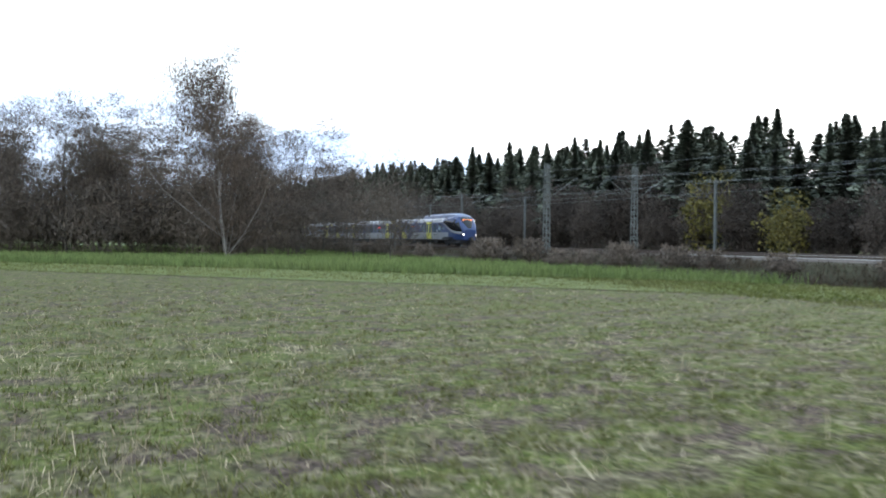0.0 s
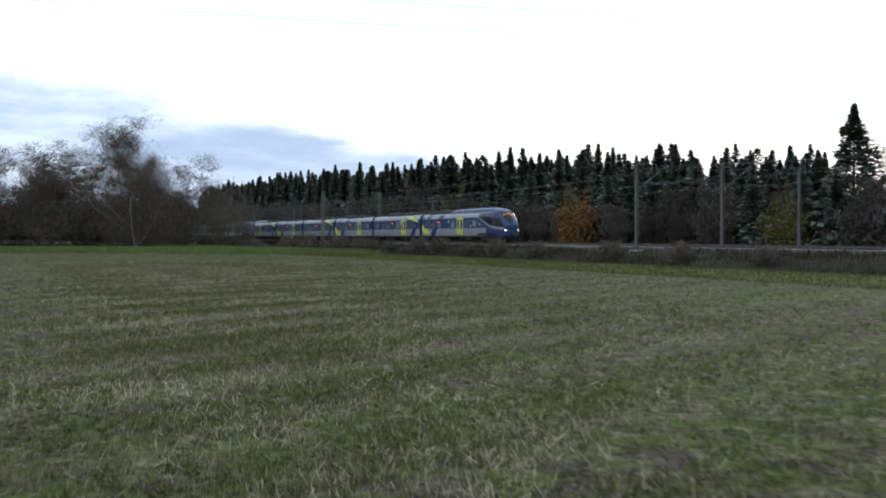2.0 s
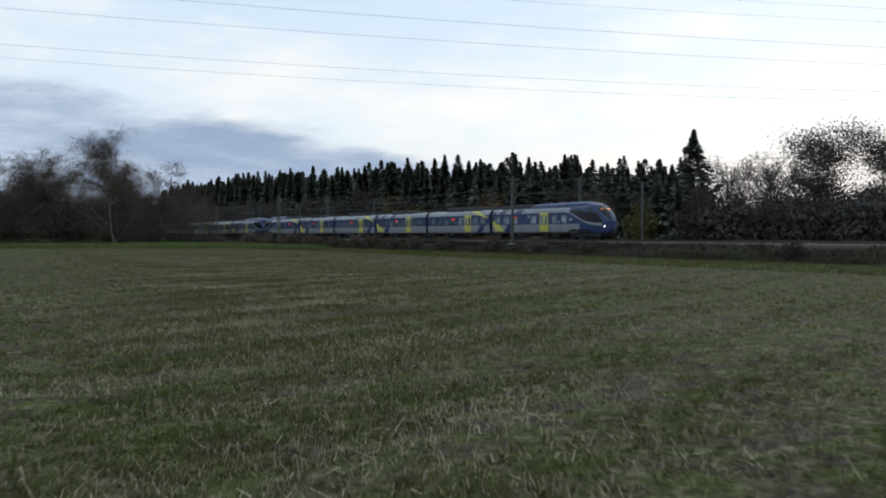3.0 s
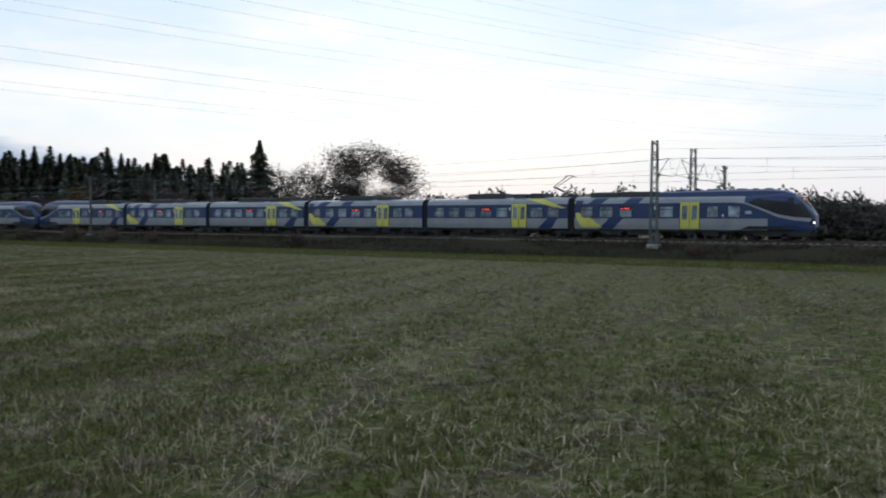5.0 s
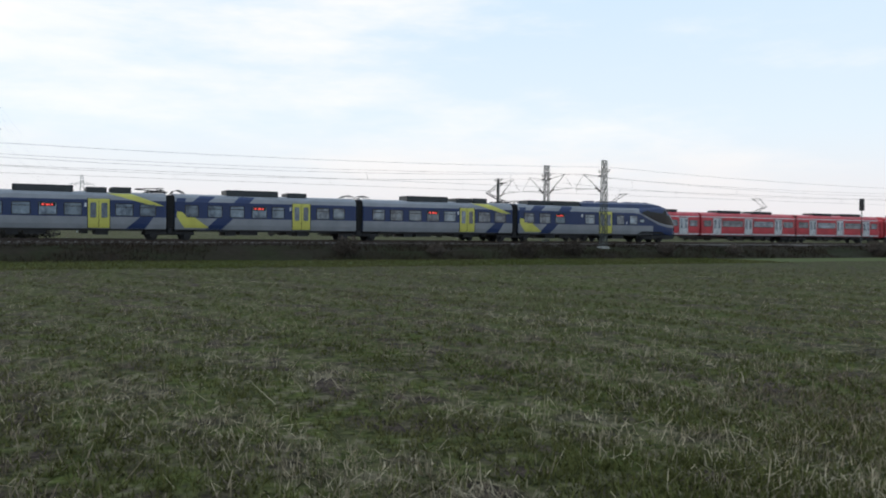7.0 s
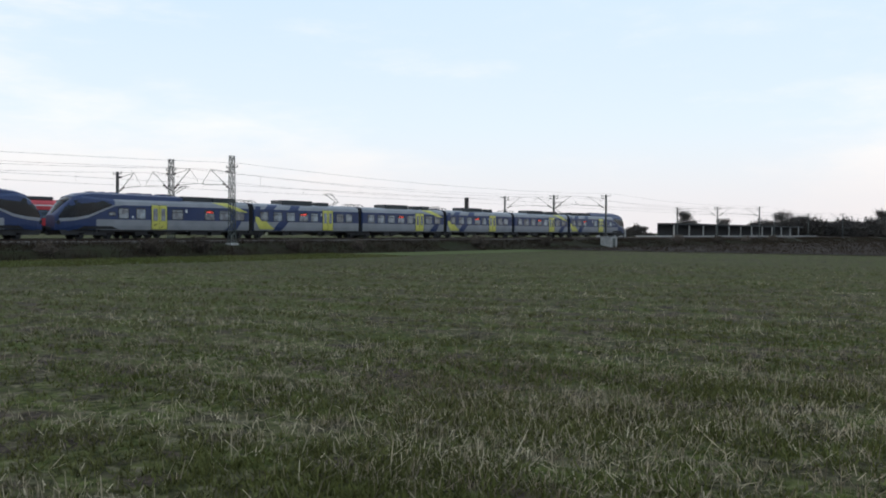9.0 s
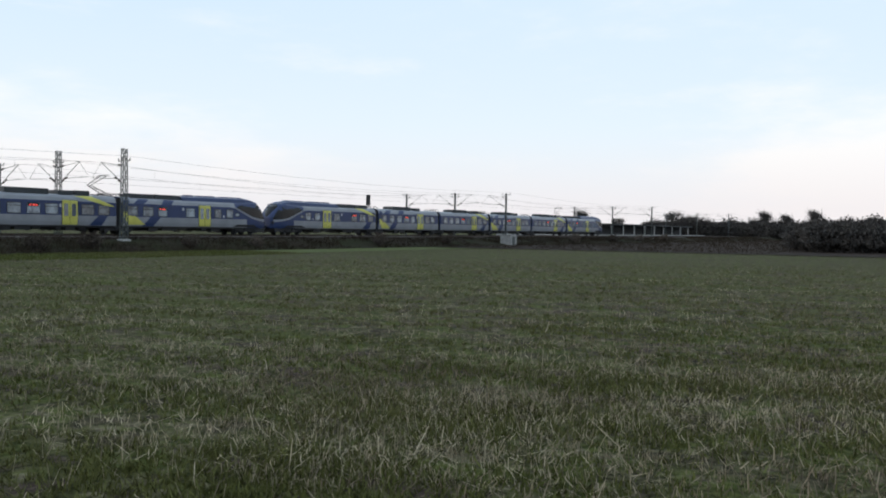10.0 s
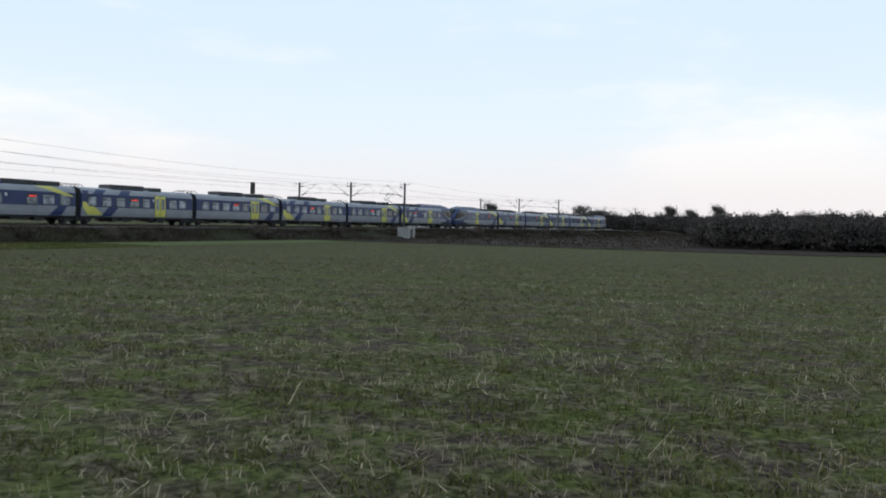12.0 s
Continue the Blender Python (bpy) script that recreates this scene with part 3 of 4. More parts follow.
def bogie(car, x, span=2.6, r=0.42):
    bm = bmesh.new()
    for s in (-1, 1):
        add_box(bm, x - span / 2 - 0.6, x + span / 2 + 0.6, s * 1.02 - 0.09, s * 1.02 + 0.09, 0.42, 0.66, bevel=0.04)
        for k in (-1, 1):
            add_box(bm, x + k * span / 2 - 0.22, x + k * span / 2 + 0.22, s * 1.1 - 0.1, s * 1.1 + 0.1, 0.25, 0.6)
        add_bar(bm, (x, s * 1.0, 0.55), (x, s * 1.0, 0.95), 0.28, 10)
    add_box(bm, x - 0.4, x + 0.4, -1.0, 1.0, 0.42, 0.7)
    add_box(bm, x - 1.9, x + 1.9, -1.0, 1.0, 0.58, 0.93)
    b = part("bogie", bm, M["dark"], car, "dark two-axle bogie")
    for k in (-1, 1):
        for s in (-1, 1):
            w = bmesh.new()
            add_bar(w, (x + k * span / 2, s * 0.68, r), (x + k * span / 2, s * 0.82, r), r, 16)
            part("wheel", w, M["dark"], b)


def roof_box(car, x0, x1, h=0.42, name="roof_box", material=None, half=0.95):
    bm = box(x0, x1, -half, half, 3.66, 3.74 + h, bevel=0.07)
    n = max(2, int((x1 - x0) / 0.45))
    for i in range(n):
        x = x0 + 0.15 + (x1 - x0 - 0.3) * i / (n - 1)
        for s in (-1, 1):
            add_box(bm, x - 0.05, x + 0.05, s * half - 0.02, s * half + 0.02, 3.8, 3.68 + h)
    part(name, bm, material or M["roofbox"], car, "dark ribbed equipment box on the roof")


def pantograph(car, x, up=True):
    rows = []
    if up:
        for s in (-0.25, 0.25):
            rows += [((x, s * 1.6, 3.95), (x - 1.75, s, 4.72), 0.055), ((x - 1.75, s, 4.72), (x - 0.15, s * 2.2, 5.72), 0.04)]
        top = 5.74
        tx = x - 0.15
    else:
        for s in (-0.25, 0.25):
            rows += [((x, s * 1.6, 3.92), (x - 1.9, s, 4.05), 0.035), ((x - 1.9, s, 4.1), (x, s * 2.2, 4.15), 0.025)]
        top, tx = 4.18, x
    p = part("pantograph", bars(rows), M["dark"], car, "raised pantograph" if up else "folded pantograph")
    part("base_frame", bars([((x - 1.2, -0.5, 3.86), (x + 0.5, -0.5, 3.86), 0.05), ((x - 1.2, 0.5, 3.86), (x + 0.5, 0.5, 3.86), 0.05), ((x - 1.0, -0.5, 3.74), (x - 1.0, 0.5, 3.9), 0.05), ((x + 0.3, -0.5, 3.74), (x + 0.3, 0.5, 3.9), 0.05)]), M["dark"], p)
    for k in (-0.16, 0.16):
        part("contact_strip", bars([((tx + k, -0.8, top - 0.06), (tx + k, -0.5, top), 0.03), ((tx + k, -0.5, top), (tx + k, 0.5, top), 0.03), ((tx + k, 0.5, top), (tx + k, 0.8, top - 0.06), 0.03)]), M["dark"], p)


def arches(car, x, s):
    for y in (-0.55, 0.0, 0.55):
        pts = [(x + s * 0.1, y, 3.72), (x + s * 0.28, y, 3.98), (x + s * 0.6, y, 4.06), (x + s * 1.0, y, 3.92), (x + s * 1.2, y, 3.76)]
        part("roof_cable", bars([(pts[i], pts[i + 1], 0.035) for i in range(4)]), M["roofbox"], car, "curved high-voltage cable loop")


def underframe(car, x0, x1):
    bm = bmesh.new()
    add_box(bm, x0 + 0.1, x1 - 0.1, -1.3, 1.3, 0.72, 0.90)
    for a, b, z in ((0.20, 0.27, 0.4), (0.30, 0.42, 0.45), (0.62, 0.66, 0.5), (0.70, 0.78, 0.42)):
        add_box(bm, x0 + (x1 - x0) * a, x0 + (x1 - x0) * b, -1.2, 1.2, z, 0.74)
    part("underframe", bm, M["dark"], car, "dark underfloor equipment")


GANG = 0.33


def gangway(car, x):
    bm = bmesh.new()
    for i in range(5):
        w = 0.0 if i % 2 else 0.06
        add_box(bm, x + i * GANG * 0.4, x + (i + 1) * GANG * 0.4, -1.3 + w, 1.3 - w, 0.95 + w, 3.62 - w)
    part("gangway", bm, M["rubber"], car, "black folded gangway bellows")


def livery(car, x0, lower_blob):
    """Blue slants and the yellow emblem at the end of a car whose joint is at x0."""
    def one(s):
        if lower_blob:
            stripes("slanted_stripe", [(x0 + 5.2, x0 + 6.5, 3.60, x0 + 2.4, x0 + 3.7, 0.90), (x0 + 2.0, x0 + 3.3, 3.60, x0 + 0.16, x0 + 1.3, 2.2), (x0 + 0.14, x0 + 0.9, 3.40, x0 + 0.14, x0 + 0.3, 1.8)], M["blue"], car, s, 0.004, "dark blue slanted stripe")
            stripes("emblem", [(x0 + 0.16, x0 + 0.55, 2.30, x0 + 0.16, x0 + 1.0, 1.85), (x0 + 0.16, x0 + 1.55, 1.85, x0 + 0.75, x0 + 2.7, 1.02)], M["yellow"], car, s, 0.012, "yellow painted emblem")
        else:
            stripes("slanted_stripe", [(x0 - 0.14, x0 - 0.6, 3.05, x0 - 1.6, x0 - 3.0, 0.90)], M["blue"], car, s, 0.004, "dark blue slanted stripe")
            stripes("emblem", [(x0 - 4.4, x0 - 2.6, 3.62, x0 - 1.0, x0 - 0.16, 2.72)], M["yellow"], car, s, 0.012, "yellow painted arrow")
    both_sides(one)


CAR_LABEL = "blue and silver regional train car with yellow doors"
BODY = [M["silver"], M["blue"], M["silver"], M["silver"]]


def end_car(lit, rear=False):
    car = thing("train_end_car", "blue and silver streamlined cab car with yellow doors", "train car", "cars of the blue train")
    L = END
    part("body", shell(GANG, CAB, BODY, nose=True), None, car)
    # the silver sweep beneath the cab and the dark side windows
    for s in (-1, 1):
        xs_ = [14.2 + 0.30 * i for i in range(21)]
        top_ = np.interp(xs_, (14.2, 15.3, 16.6, 17.8, 19.0, 20.4), (3.16, 3.12, 2.62, 2.14, 1.92, 1.84))
        low_ = top_ - np.interp(xs_, (14.2, 15.3, 20.4), (0.03, 0.14, 0.30))
        cab_panel("cab_stripe", xs_, low_, top_, M["silver"], car, s, 0.03, "silver sweeping stripe")
        xs_ = [15.6 + 0.256 * i for i in range(19)]
        low_ = np.interp(xs_, (14.2, 15.3, 16.6, 17.8, 19.0, 20.4), (3.16, 3.12, 2.62, 2.14, 1.92, 1.84)) + 0.02
        top_ = np.maximum(low_ + 0.02, np.interp(xs_, (15.6, 16.2, 17.0, 18.4, 19.2, 19.7, 20.0, 20.2), (3.18, 3.40, 3.52, 3.55, 3.32, 2.85, 2.4, 2.05)))
        cab_panel("cab_side_window", xs_, low_, top_, M["black"], car, s, 0.036, "dark cab side window")
    # front windscreen, a curved panel ahead of the nose
    bm = bmesh.new()
    cols = []
    for i in range(9):
        u = -1 + 2 * i / 8
        back = 0.55 * u * u
        cols.append([bm.verts.new((x - back + 0.17, u * w, z)) for x, w, z in ((18.9, 1.10, 3.74), (19.38, 1.12, 3.46), (19.78, 1.10, 3.0), (20.1, 1.05, 2.5), (20.28, 1.0, 2.1))])
    for i in range(8):
        for k in range(4):
            bm.faces.new((cols[i][k], cols[i][k + 1], cols[i + 1][k + 1], cols[i + 1][k]))
    ws = part("windscreen", bm, M["black"], car, "large dark curved windscreen")
    d = bmesh.new()
    for y0, y1 in ((-0.62, -0.42), (-0.3, -0.05), (0.0, 0.22), (0.3, 0.62)):
        add_box(d, 19.52, 19.60, y0, y1, 3.28, 3.42)
    part("front_display", d, M["led"] if lit else M["black"], ws, "glowing amber bars of a destination display" if lit else "dark destination display")
    for s in (-1, 1):
        bm = bmesh.new()
        bmesh.ops.create_uvsphere(bm, u_segments=12, v_segments=8, radius=0.11)
        bmesh.ops.transform(bm, matrix=Matrix.Translation((20.34, s * 0.80, 1.50)), verts=bm.verts)
        part("headlight", bm, M["lamp"] if lit else M["unlit"], car, "lit white headlight" if lit else "unlit headlight")
        bm = bmesh.new()
        add_box(bm, 20.10, 20.32, s * 0.80 - 0.28, s * 0.80 + 0.28, 1.32, 1.70, bevel=0.06)
        part("headlight_housing", bm, M["dark"], car)
    bm = bmesh.new()
    add_bar(bm, (20.4, 0, 1.0), (21.05, 0, 1.0), 0.16, 8)
    add_box(bm, 20.9, 21.1, -0.22, 0.22, 0.8, 1.2, bevel=0.04)
    part("coupler", bm, M["dark"], car, "automatic coupler")
    bm = bmesh.new()
    add_plate(bm, [(15.2, 0.95), (20.3, 0.85), (20.0, 0.42), (15.6, 0.40)], -1.2, 1.2)
    bmesh.ops.recalc_face_normals(bm, faces=bm.faces)
    part("front_skirt", bm, M["dark"], car, "dark snow plough skirt")
    # roof fairing of the cab half
    verts, faces = [], []
    prof = [(8.0, 0.30), (8.3, 0.42), (11, 0.46), (14.5, 0.50), (17.0, 0.50), (18.2, 0.36), (19.0, 0.08)]
    for x, h in prof:
        for y, k in ((-1.14, 0), (-1.0, 0.75), (-0.6, 1.0), (0, 1.05), (0.6, 1.0), (1.0, 0.75), (1.14, 0)):
            verts.append((x, y, 3.56 + (0.14 + h) * k))
    for i in range(len(prof) - 1):
        for k in range(6):
            faces.append((i * 7 + k, (i + 1) * 7 + k, (i + 1) * 7 + k + 1, i * 7 + k + 1))
    faces.append((6, 5, 4, 3, 2, 1, 0))
    part("roof_fairing", mesh_of("roof_fairing", verts, [f[::-1] for f in faces], M["blue"]), None, car, "blue roof fairing over the cab")
    for x, l in ((9.2, 0.9), (10.9, 0.5), (11.9, 1.2), (14.3, 0.8), (15.6, 0.4), (16.6, 0.5)):
        part("roof_unit", box(x, x + l, -0.45, 0.45, 4.1, 4.28, bevel=0.05), M["blue"], car, "low blue roof unit")
    roof_box(car, 1.7, 4.4, 0.38)
    roof_box(car, 4.6, 7.9, 0.40)

    def fit_out(s):
        for k, (a, b) in enumerate(((0.95, 2.15), (2.75, 4.05), (4.6, 5.8), (8.2, 9.45), (12.2, 13.2), (13.9, 14.95))):
            window(a, b, car, s, display=k == 2)
        window(15.2, 15.9, car, s, 2.1, 2.5)
        side_plate("bogie_recess", [(14.9, 0.93), (18.7, 0.93), (18.2, 1.2), (15.6, 1.2)], M["dark"], car, s, 0.02, "dark bogie cover")
        door(10.0, 11.6, car, s)
        side_plate("number_field", [(13.45, 1.95), (13.6, 1.95), (13.6, 2.15), (13.45, 2.15)], M["white"], car, s, 0.012)
        side_plate("number_field", [(7.75, 2.55), (7.95, 2.55), (7.95, 2.85), (7.75, 2.85)], M["white"], car, s, 0.012)
    both_sides(fit_out)
    underframe(car, GANG, 16.8)
    bogie(car, 17.0)
    if rear:
        for s in (-1, 1):
            stripes("slanted_stripe", [(GANG + 0.14, GANG + 0.6, 3.05, GANG + 1.6, GANG + 3.0, 0.90)], M["blue"], car, s, 0.004, "dark blue slanted stripe")
            stripes("emblem", [(GANG + 4.4, GANG + 2.6, 3.62, GANG + 1.0, GANG + 0.16, 2.72)], M["yellow"], car, s, 0.012, "yellow painted arrow")
    else:
        livery(car, GANG, True)
        bogie(car, 0.0)
        gangway(car, -GANG)
    arches(car, 0.1, 1)
    return car


def middle_car(kind, raised=False):
    """kind a: emblem at the far (+x) end with the pantograph; kind b: emblem at the near end."""
    car = thing("train_middle_car", CAR_LABEL, "train car", "cars of the blue train")
    L = MID
    part("body", shell(GANG, L - GANG, BODY), None, car)
    if kind == "a":
        wins, dr = ((1.2, 2.4), (2.9, 4.2), (4.75, 6.05), (6.55, 7.85), (8.3, 9.6), (11.95, 13.3), (13.75, 15.0)), (10.0, 11.55)
        livery(car, L - GANG, False)
        pantograph(car, 15.5, raised)
        roof_box(car, 4.8, 9.0, 0.44)
        roof_box(car, 9.9, 11.4, 0.36)
        roof_box(car, 11.7, 13.2, 0.40)
        arches(car, L - 0.1, -1)
    else:
        wins, dr = ((1.1, 2.2), (2.9, 4.1), (4.7, 5.9), (6.5, 7.8), (8.2, 9.3), (12.1, 13.3), (13.6, 14.7)), (10.0, 11.55)
        livery(car, GANG, True)
        roof_box(car, 4.5, 8.9, 0.44)
        roof_box(car, 9.7, 11.4, 0.34)
        arches(car, 0.1, 1)
    arches(car, (0.1 if kind == "a" else L - 0.1), 1 if kind == "a" else -1)

    def fit_out(s):
        for k, (a, b) in enumerate(wins):
            window(a, b, car, s, display=k == 3)
        door(*dr, car, s)
        side_plate("number_field", [(9.75, 2.55), (9.9, 2.55), (9.9, 2.85), (9.75, 2.85)], M["white"], car, s, 0.012)
    both_sides(fit_out)
    underframe(car, GANG + 1.6, L - GANG - 1.6)
    bogie(car, 0.0)
    gangway(car, -GANG)
    return car


UNIT = 2 * END + 4 * MID
proto_lead, proto_end, proto_a, proto_b = end_car(True), end_car(False), middle_car("a", True), middle_car("b")
proto_folded, proto_rear = middle_car("a"), end_car(False, rear=True)
# (car, distance of its origin behind the first nose, turned round)
consist = []
taken = set()
for u in range(2):
    o = u * UNIT
    for proto, back, turned in ((proto_end if u else proto_lead, END, False), (proto_a, END + MID, False), (proto_b, END + 2 * MID, False),
                                (proto_folded, END + 3 * MID, False), (proto_b, END + 4 * MID, False), (proto_rear, UNIT - END, True)):
        car = copy_thing(proto, Matrix()) if proto in taken else proto
        taken.add(proto)
        consist.append((car, o + back, turned))


# ---- the red suburban train ----
def red_car(cab):
    car = thing("suburban_train_car", "red suburban train car with white doors on the far track", "train car", "cars of the red train")
    L = 16.85
    ring = SIDE
    part("body", shell(0.15, L - 0.15, [M["red"], M["red"], M["red"], M["red"]]), None, car)

    def fit_out(s):
        side_plate("white_band", [(0.2, 0.92), (L - 0.2, 0.92), (L - 0.2, 1.1), (0.2, 1.1)], M["white"], car, s, 0.008, "white lower band")
        side_plate("white_line", [(0.2, 3.12), (L - 0.2, 3.12), (L - 0.2, 3.22), (0.2, 3.22)], M["white"], car, s, 0.008, "pale line beneath the roof")
        for i in range(3):
            x = 2.6 + 5.4 * i
            door(x, x + 1.35, car, s, 0.95, 3.05, M["white"])
        for i in range(4):
            x = 0.4 + 5.4 * i - (1.0 if i == 0 else 0)
            if i == 0:
                x = 0.5
            a, b = max(x, 0.5), min((2.4 if i == 0 else x + 1.8 - 0.0), L - 0.5)
            if i:
                a, b = 2.6 + 5.4 * (i - 1) + 1.6, min(2.6 + 5.4 * i - 0.25, L - 0.5)
            window(a, b, car, s, 1.95, 2.75)
    both_sides(fit_out)
    roof_box(car, 4, 7.5, 0.28)
    roof_box(car, 9.5, 13.5, 0.30)
    underframe(car, 1.8, L - 1.8)
    bogie(car, 0.6)
    if cab:
        part("cab_front", box(L - 0.2, L + 0.55, -1.25, 1.25, 0.7, 3.3, bevel=0.3), M["red"], car)
        part("windscreen", box(L + 0.5, L + 0.58, -1.0, 1.0, 2.0, 3.0, bevel=0.03), M["black"], car)
        bogie(car, L - 2.5)
    gangway(car, -0.15)
    return car


red_end, red_mid = red_car(True), red_car(False)
pantograph(red_mid, 6.0, True)
red_rake = []
for u in range(2):
    for i, (proto, turned) in enumerate(((red_end, True), (red_mid, False), (red_mid, True), (red_end, False))):
        car = proto if u == 0 and (i == 3 or i == 1) else copy_thing(proto, Matrix())
        red_rake.append((car, u * 68.6 + 0.6 + 16.85 * (i + (1 if turned else 0)), turned))


def motions():
    """Both trains run along their straight tracks."""
    times = [0.0, 1.5, 3.0, 4.5, 6.0, 7.5, 9.0, 10.5, 12.0]
    for car, back, turned in consist:
        rows = []
        for t in times:
            s = 26.1 + 38.4 * (t - 6) + 0.081 * (t - 6) ** 2 - back
            rows.append((t, pose(s, TRACKS[0], RAIL, 0, 0, 180 if turned else 0)))
        walk(car, rows)
    for car, off, turned in red_rake:
        rows = [(t, pose(62.0 - 39.0 * (t - 6.5) + off, TRACKS[1], RAIL, 0, 0, 180 if turned else 0)) for t in times]
        walk(car, rows)


# ---- overhead line ----
def lattice(bm, h, w0, w1, y_w=0.7, r=0.045, step=0.75):
    """A tapering lattice post of four angles with zigzag bracing."""
    n = max(2, int(h / step))
    cs = ((-1, -1), (1, -1), (1, 1), (-1, 1))

    def at(k, c):
        u = k / n
        w = w0 + (w1 - w0) * u
        return Vector((c[0] * w / 2, c[1] * w / 2 * y_w, h * u))
    for c in cs:
        add_bar(bm, at(0, c), at(n, c), r)
    for k in range(n):
        for i in range(4):
            a, b = (cs[i], cs[(i + 1) % 4]) if k % 2 else (cs[(i + 1) % 4], cs[i])
            add_bar(bm, at(k, a), at(k + 1, b), r * 0.6)


def cantilever(mast, side):
    """Bracket with stay and registration arm reaching out to the track; side: +1 or -1 along y."""
    s = side
    part("bracket", bars([((0, s * 0.2, 6.9), (0, s * 3.4, 7.35), 0.026), ((0, s * 0.2, 5.3), (0, s * 3.3, 7.3), 0.032), ((0, s * 0.9, 5.75), (0, s * 4.6, 5.85), 0.03), ((0, s * 3.3, 7.3), (0, s * 4.8, 5.85), 0.015)]), M["steel"], mast)
    for y, z in ((0.45, 6.95), (0.5, 5.5), (1.0, 5.76)):
        bm = bmesh.new()
        add_bar(bm, (0, s * y, z), (0, s * (y + 0.4), z + 0.06), 0.05, 6)
        for k in range(3):
            add_bar(bm, (0, s * (y + 0.04 + 0.12 * k), z + 0.03 * k), (0, s * (y + 0.10 + 0.12 * k), z + 0.03 * k), 0.10, 8)
        part("insulator", bm, M["bark"], mast, "brown ribbed insulator")


def mast_thing(kind, sides):
    if kind == "lattice":
        mast = thing("catenary_mast", "grey lattice steel overhead line mast on the railway bank", "mast", "overhead line masts")
        bm = bmesh.new()
        lattice(bm, 8.5, 0.6, 0.42, r=0.055, step=0.6)
        part("post", bm, M["steel"], mast)
    else:
        mast = thing("catenary_mast", "slim grey steel overhead line mast on the railway bank", "mast", "overhead line masts")
        bm = bmesh.new()
        for k in (-1, 1):
            add_box(bm, -0.13, 0.13, k * 0.1 - 0.012, k * 0.1 + 0.012, 0, 7.6)
        add_box(bm, -0.012, 0.012, -0.09, 0.09, 0, 7.6)
        part("post", bm, M["steel"], mast)
    part("foundation", box(-0.45, 0.45, -0.45, 0.45, -1.0, 0.12, bevel=0.04), M["concrete"], mast, "concrete footing")
    for s in sides:
        cantilever(mast, s)
    part("cross_arm", bars([((0, -0.8, 7.35), (0, 0.8, 7.35), 0.05), ((0, -0.8, 7.35), (0, -0.8, 7.6), 0.05), ((0, 0.8, 7.35), (0, 0.8, 7.6), 0.05)]), M["steel"], mast)
    return mast


STATIONS = [-326.4, -285.0, -250.0, -215.0, -175.2, -99.8, -24.2, 51.4, 126.9, 202.5, 278.0, 353.5]
LINES = (67.0, 77.0, 87.2)
mast_kinds = [mast_thing("lattice", (1,)), mast_thing("lattice", (-1, 1)), mast_thing("slim", (-1,))]
slim_kinds = [mast_thing("slim", (1,)), mast_thing("slim", (-1, 1))]
used = set()
for i, sx in enumerate(STATIONS):
    for k, ly in enumerate(LINES):
        proto = mast_kinds[k] if k == 2 or sx in (-24.2, 51.4, -175.2) else slim_kinds[k]
        m = pose(sx, ly, 1.0 if k == 0 else 1.16)
        if proto in used:
            copy_thing(proto, m)
        else:
            proto.matrix_basis = m
            used.add(proto)


def wire_curve(name, runs, radius, material, label, group=""):
    cu = bpy.data.curves.new(name, "CURVE")
    cu.dimensions, cu.bevel_depth, cu.bevel_resolution = "3D", radius, 0
    for pts in runs:
        sp = cu.splines.new("POLY")
        sp.points.add(len(pts) - 1)
        for p, q in zip(sp.points, pts):
            p.co = (*q, 1)
    cu.materials.append(material)
    return tagged(new(name, cu), label, "wire", group)


def sagging(a, b, sag, n=10):
    a, b = Vector(a), Vector(b)
    return [tuple(a.lerp(b, i / n) - Vector((0, 0, sag * 4 * (i / n) * (1 - i / n)))) for i in range(n + 1)]


for ty in TRACKS:
    contact = [[(x, ty + (0.3 if i % 2 else -0.3), RAIL + 5.55) for i, x in enumerate(STATIONS)]]
    carrier = [sagging((STATIONS[i], ty, RAIL + 7.0), (STATIONS[i + 1], ty, RAIL + 7.0), 1.0) for i in range(len(STATIONS) - 1)]
    drops = []
    for i in range(len(STATIONS) - 1):
        for u in (0.1, 0.3, 0.5, 0.7, 0.9):
            x = STATIONS[i] + (STATIONS[i + 1] - STATIONS[i]) * u
            drops.append([(x, ty, RAIL + 5.55), (x, ty, RAIL + 7.0 - 4 * u * (1 - u))])
    wire_curve("contact_wire", contact + carrier + drops, 0.011, M["wire"], "thin overhead contact wire with its carrier and droppers", "overhead wires")
for ly in LINES[:2]:
    wire_curve("feeder_cable", [sagging((STATIONS[i], ly - 0.8, RAIL + 7.3), (STATIONS[i + 1], ly - 0.8, RAIL + 7.3), 0.7) for i in range(len(STATIONS) - 1)], 0.010, M["wire"], "thin feeder cable along the mast tops", "overhead wires")


# ---- vegetation ----
def leaf_cards(centres, size, aspect=0.5, upright=0.0):
    """Small randomly turned quads round the centres."""
    n = len(centres)
    a = rng.normal(0, 1, (n, 3))
    a[:, 2] *= 1 + upright
    a /= np.linalg.norm(a, axis=1)[:, None] + 1e-9
    b = np.cross(a, rng.normal(0, 1, (n, 3)))
    b /= np.linalg.norm(b, axis=1)[:, None] + 1e-9
    s = size * rng.uniform(0.5, 1.4, (n, 1))
    co = np.stack([centres - a * s, centres - b * s * aspect, centres + a * s, centres + b * s * aspect], 1).reshape(-1, 3)
    return co, np.arange(4 * n).reshape(-1, 4)


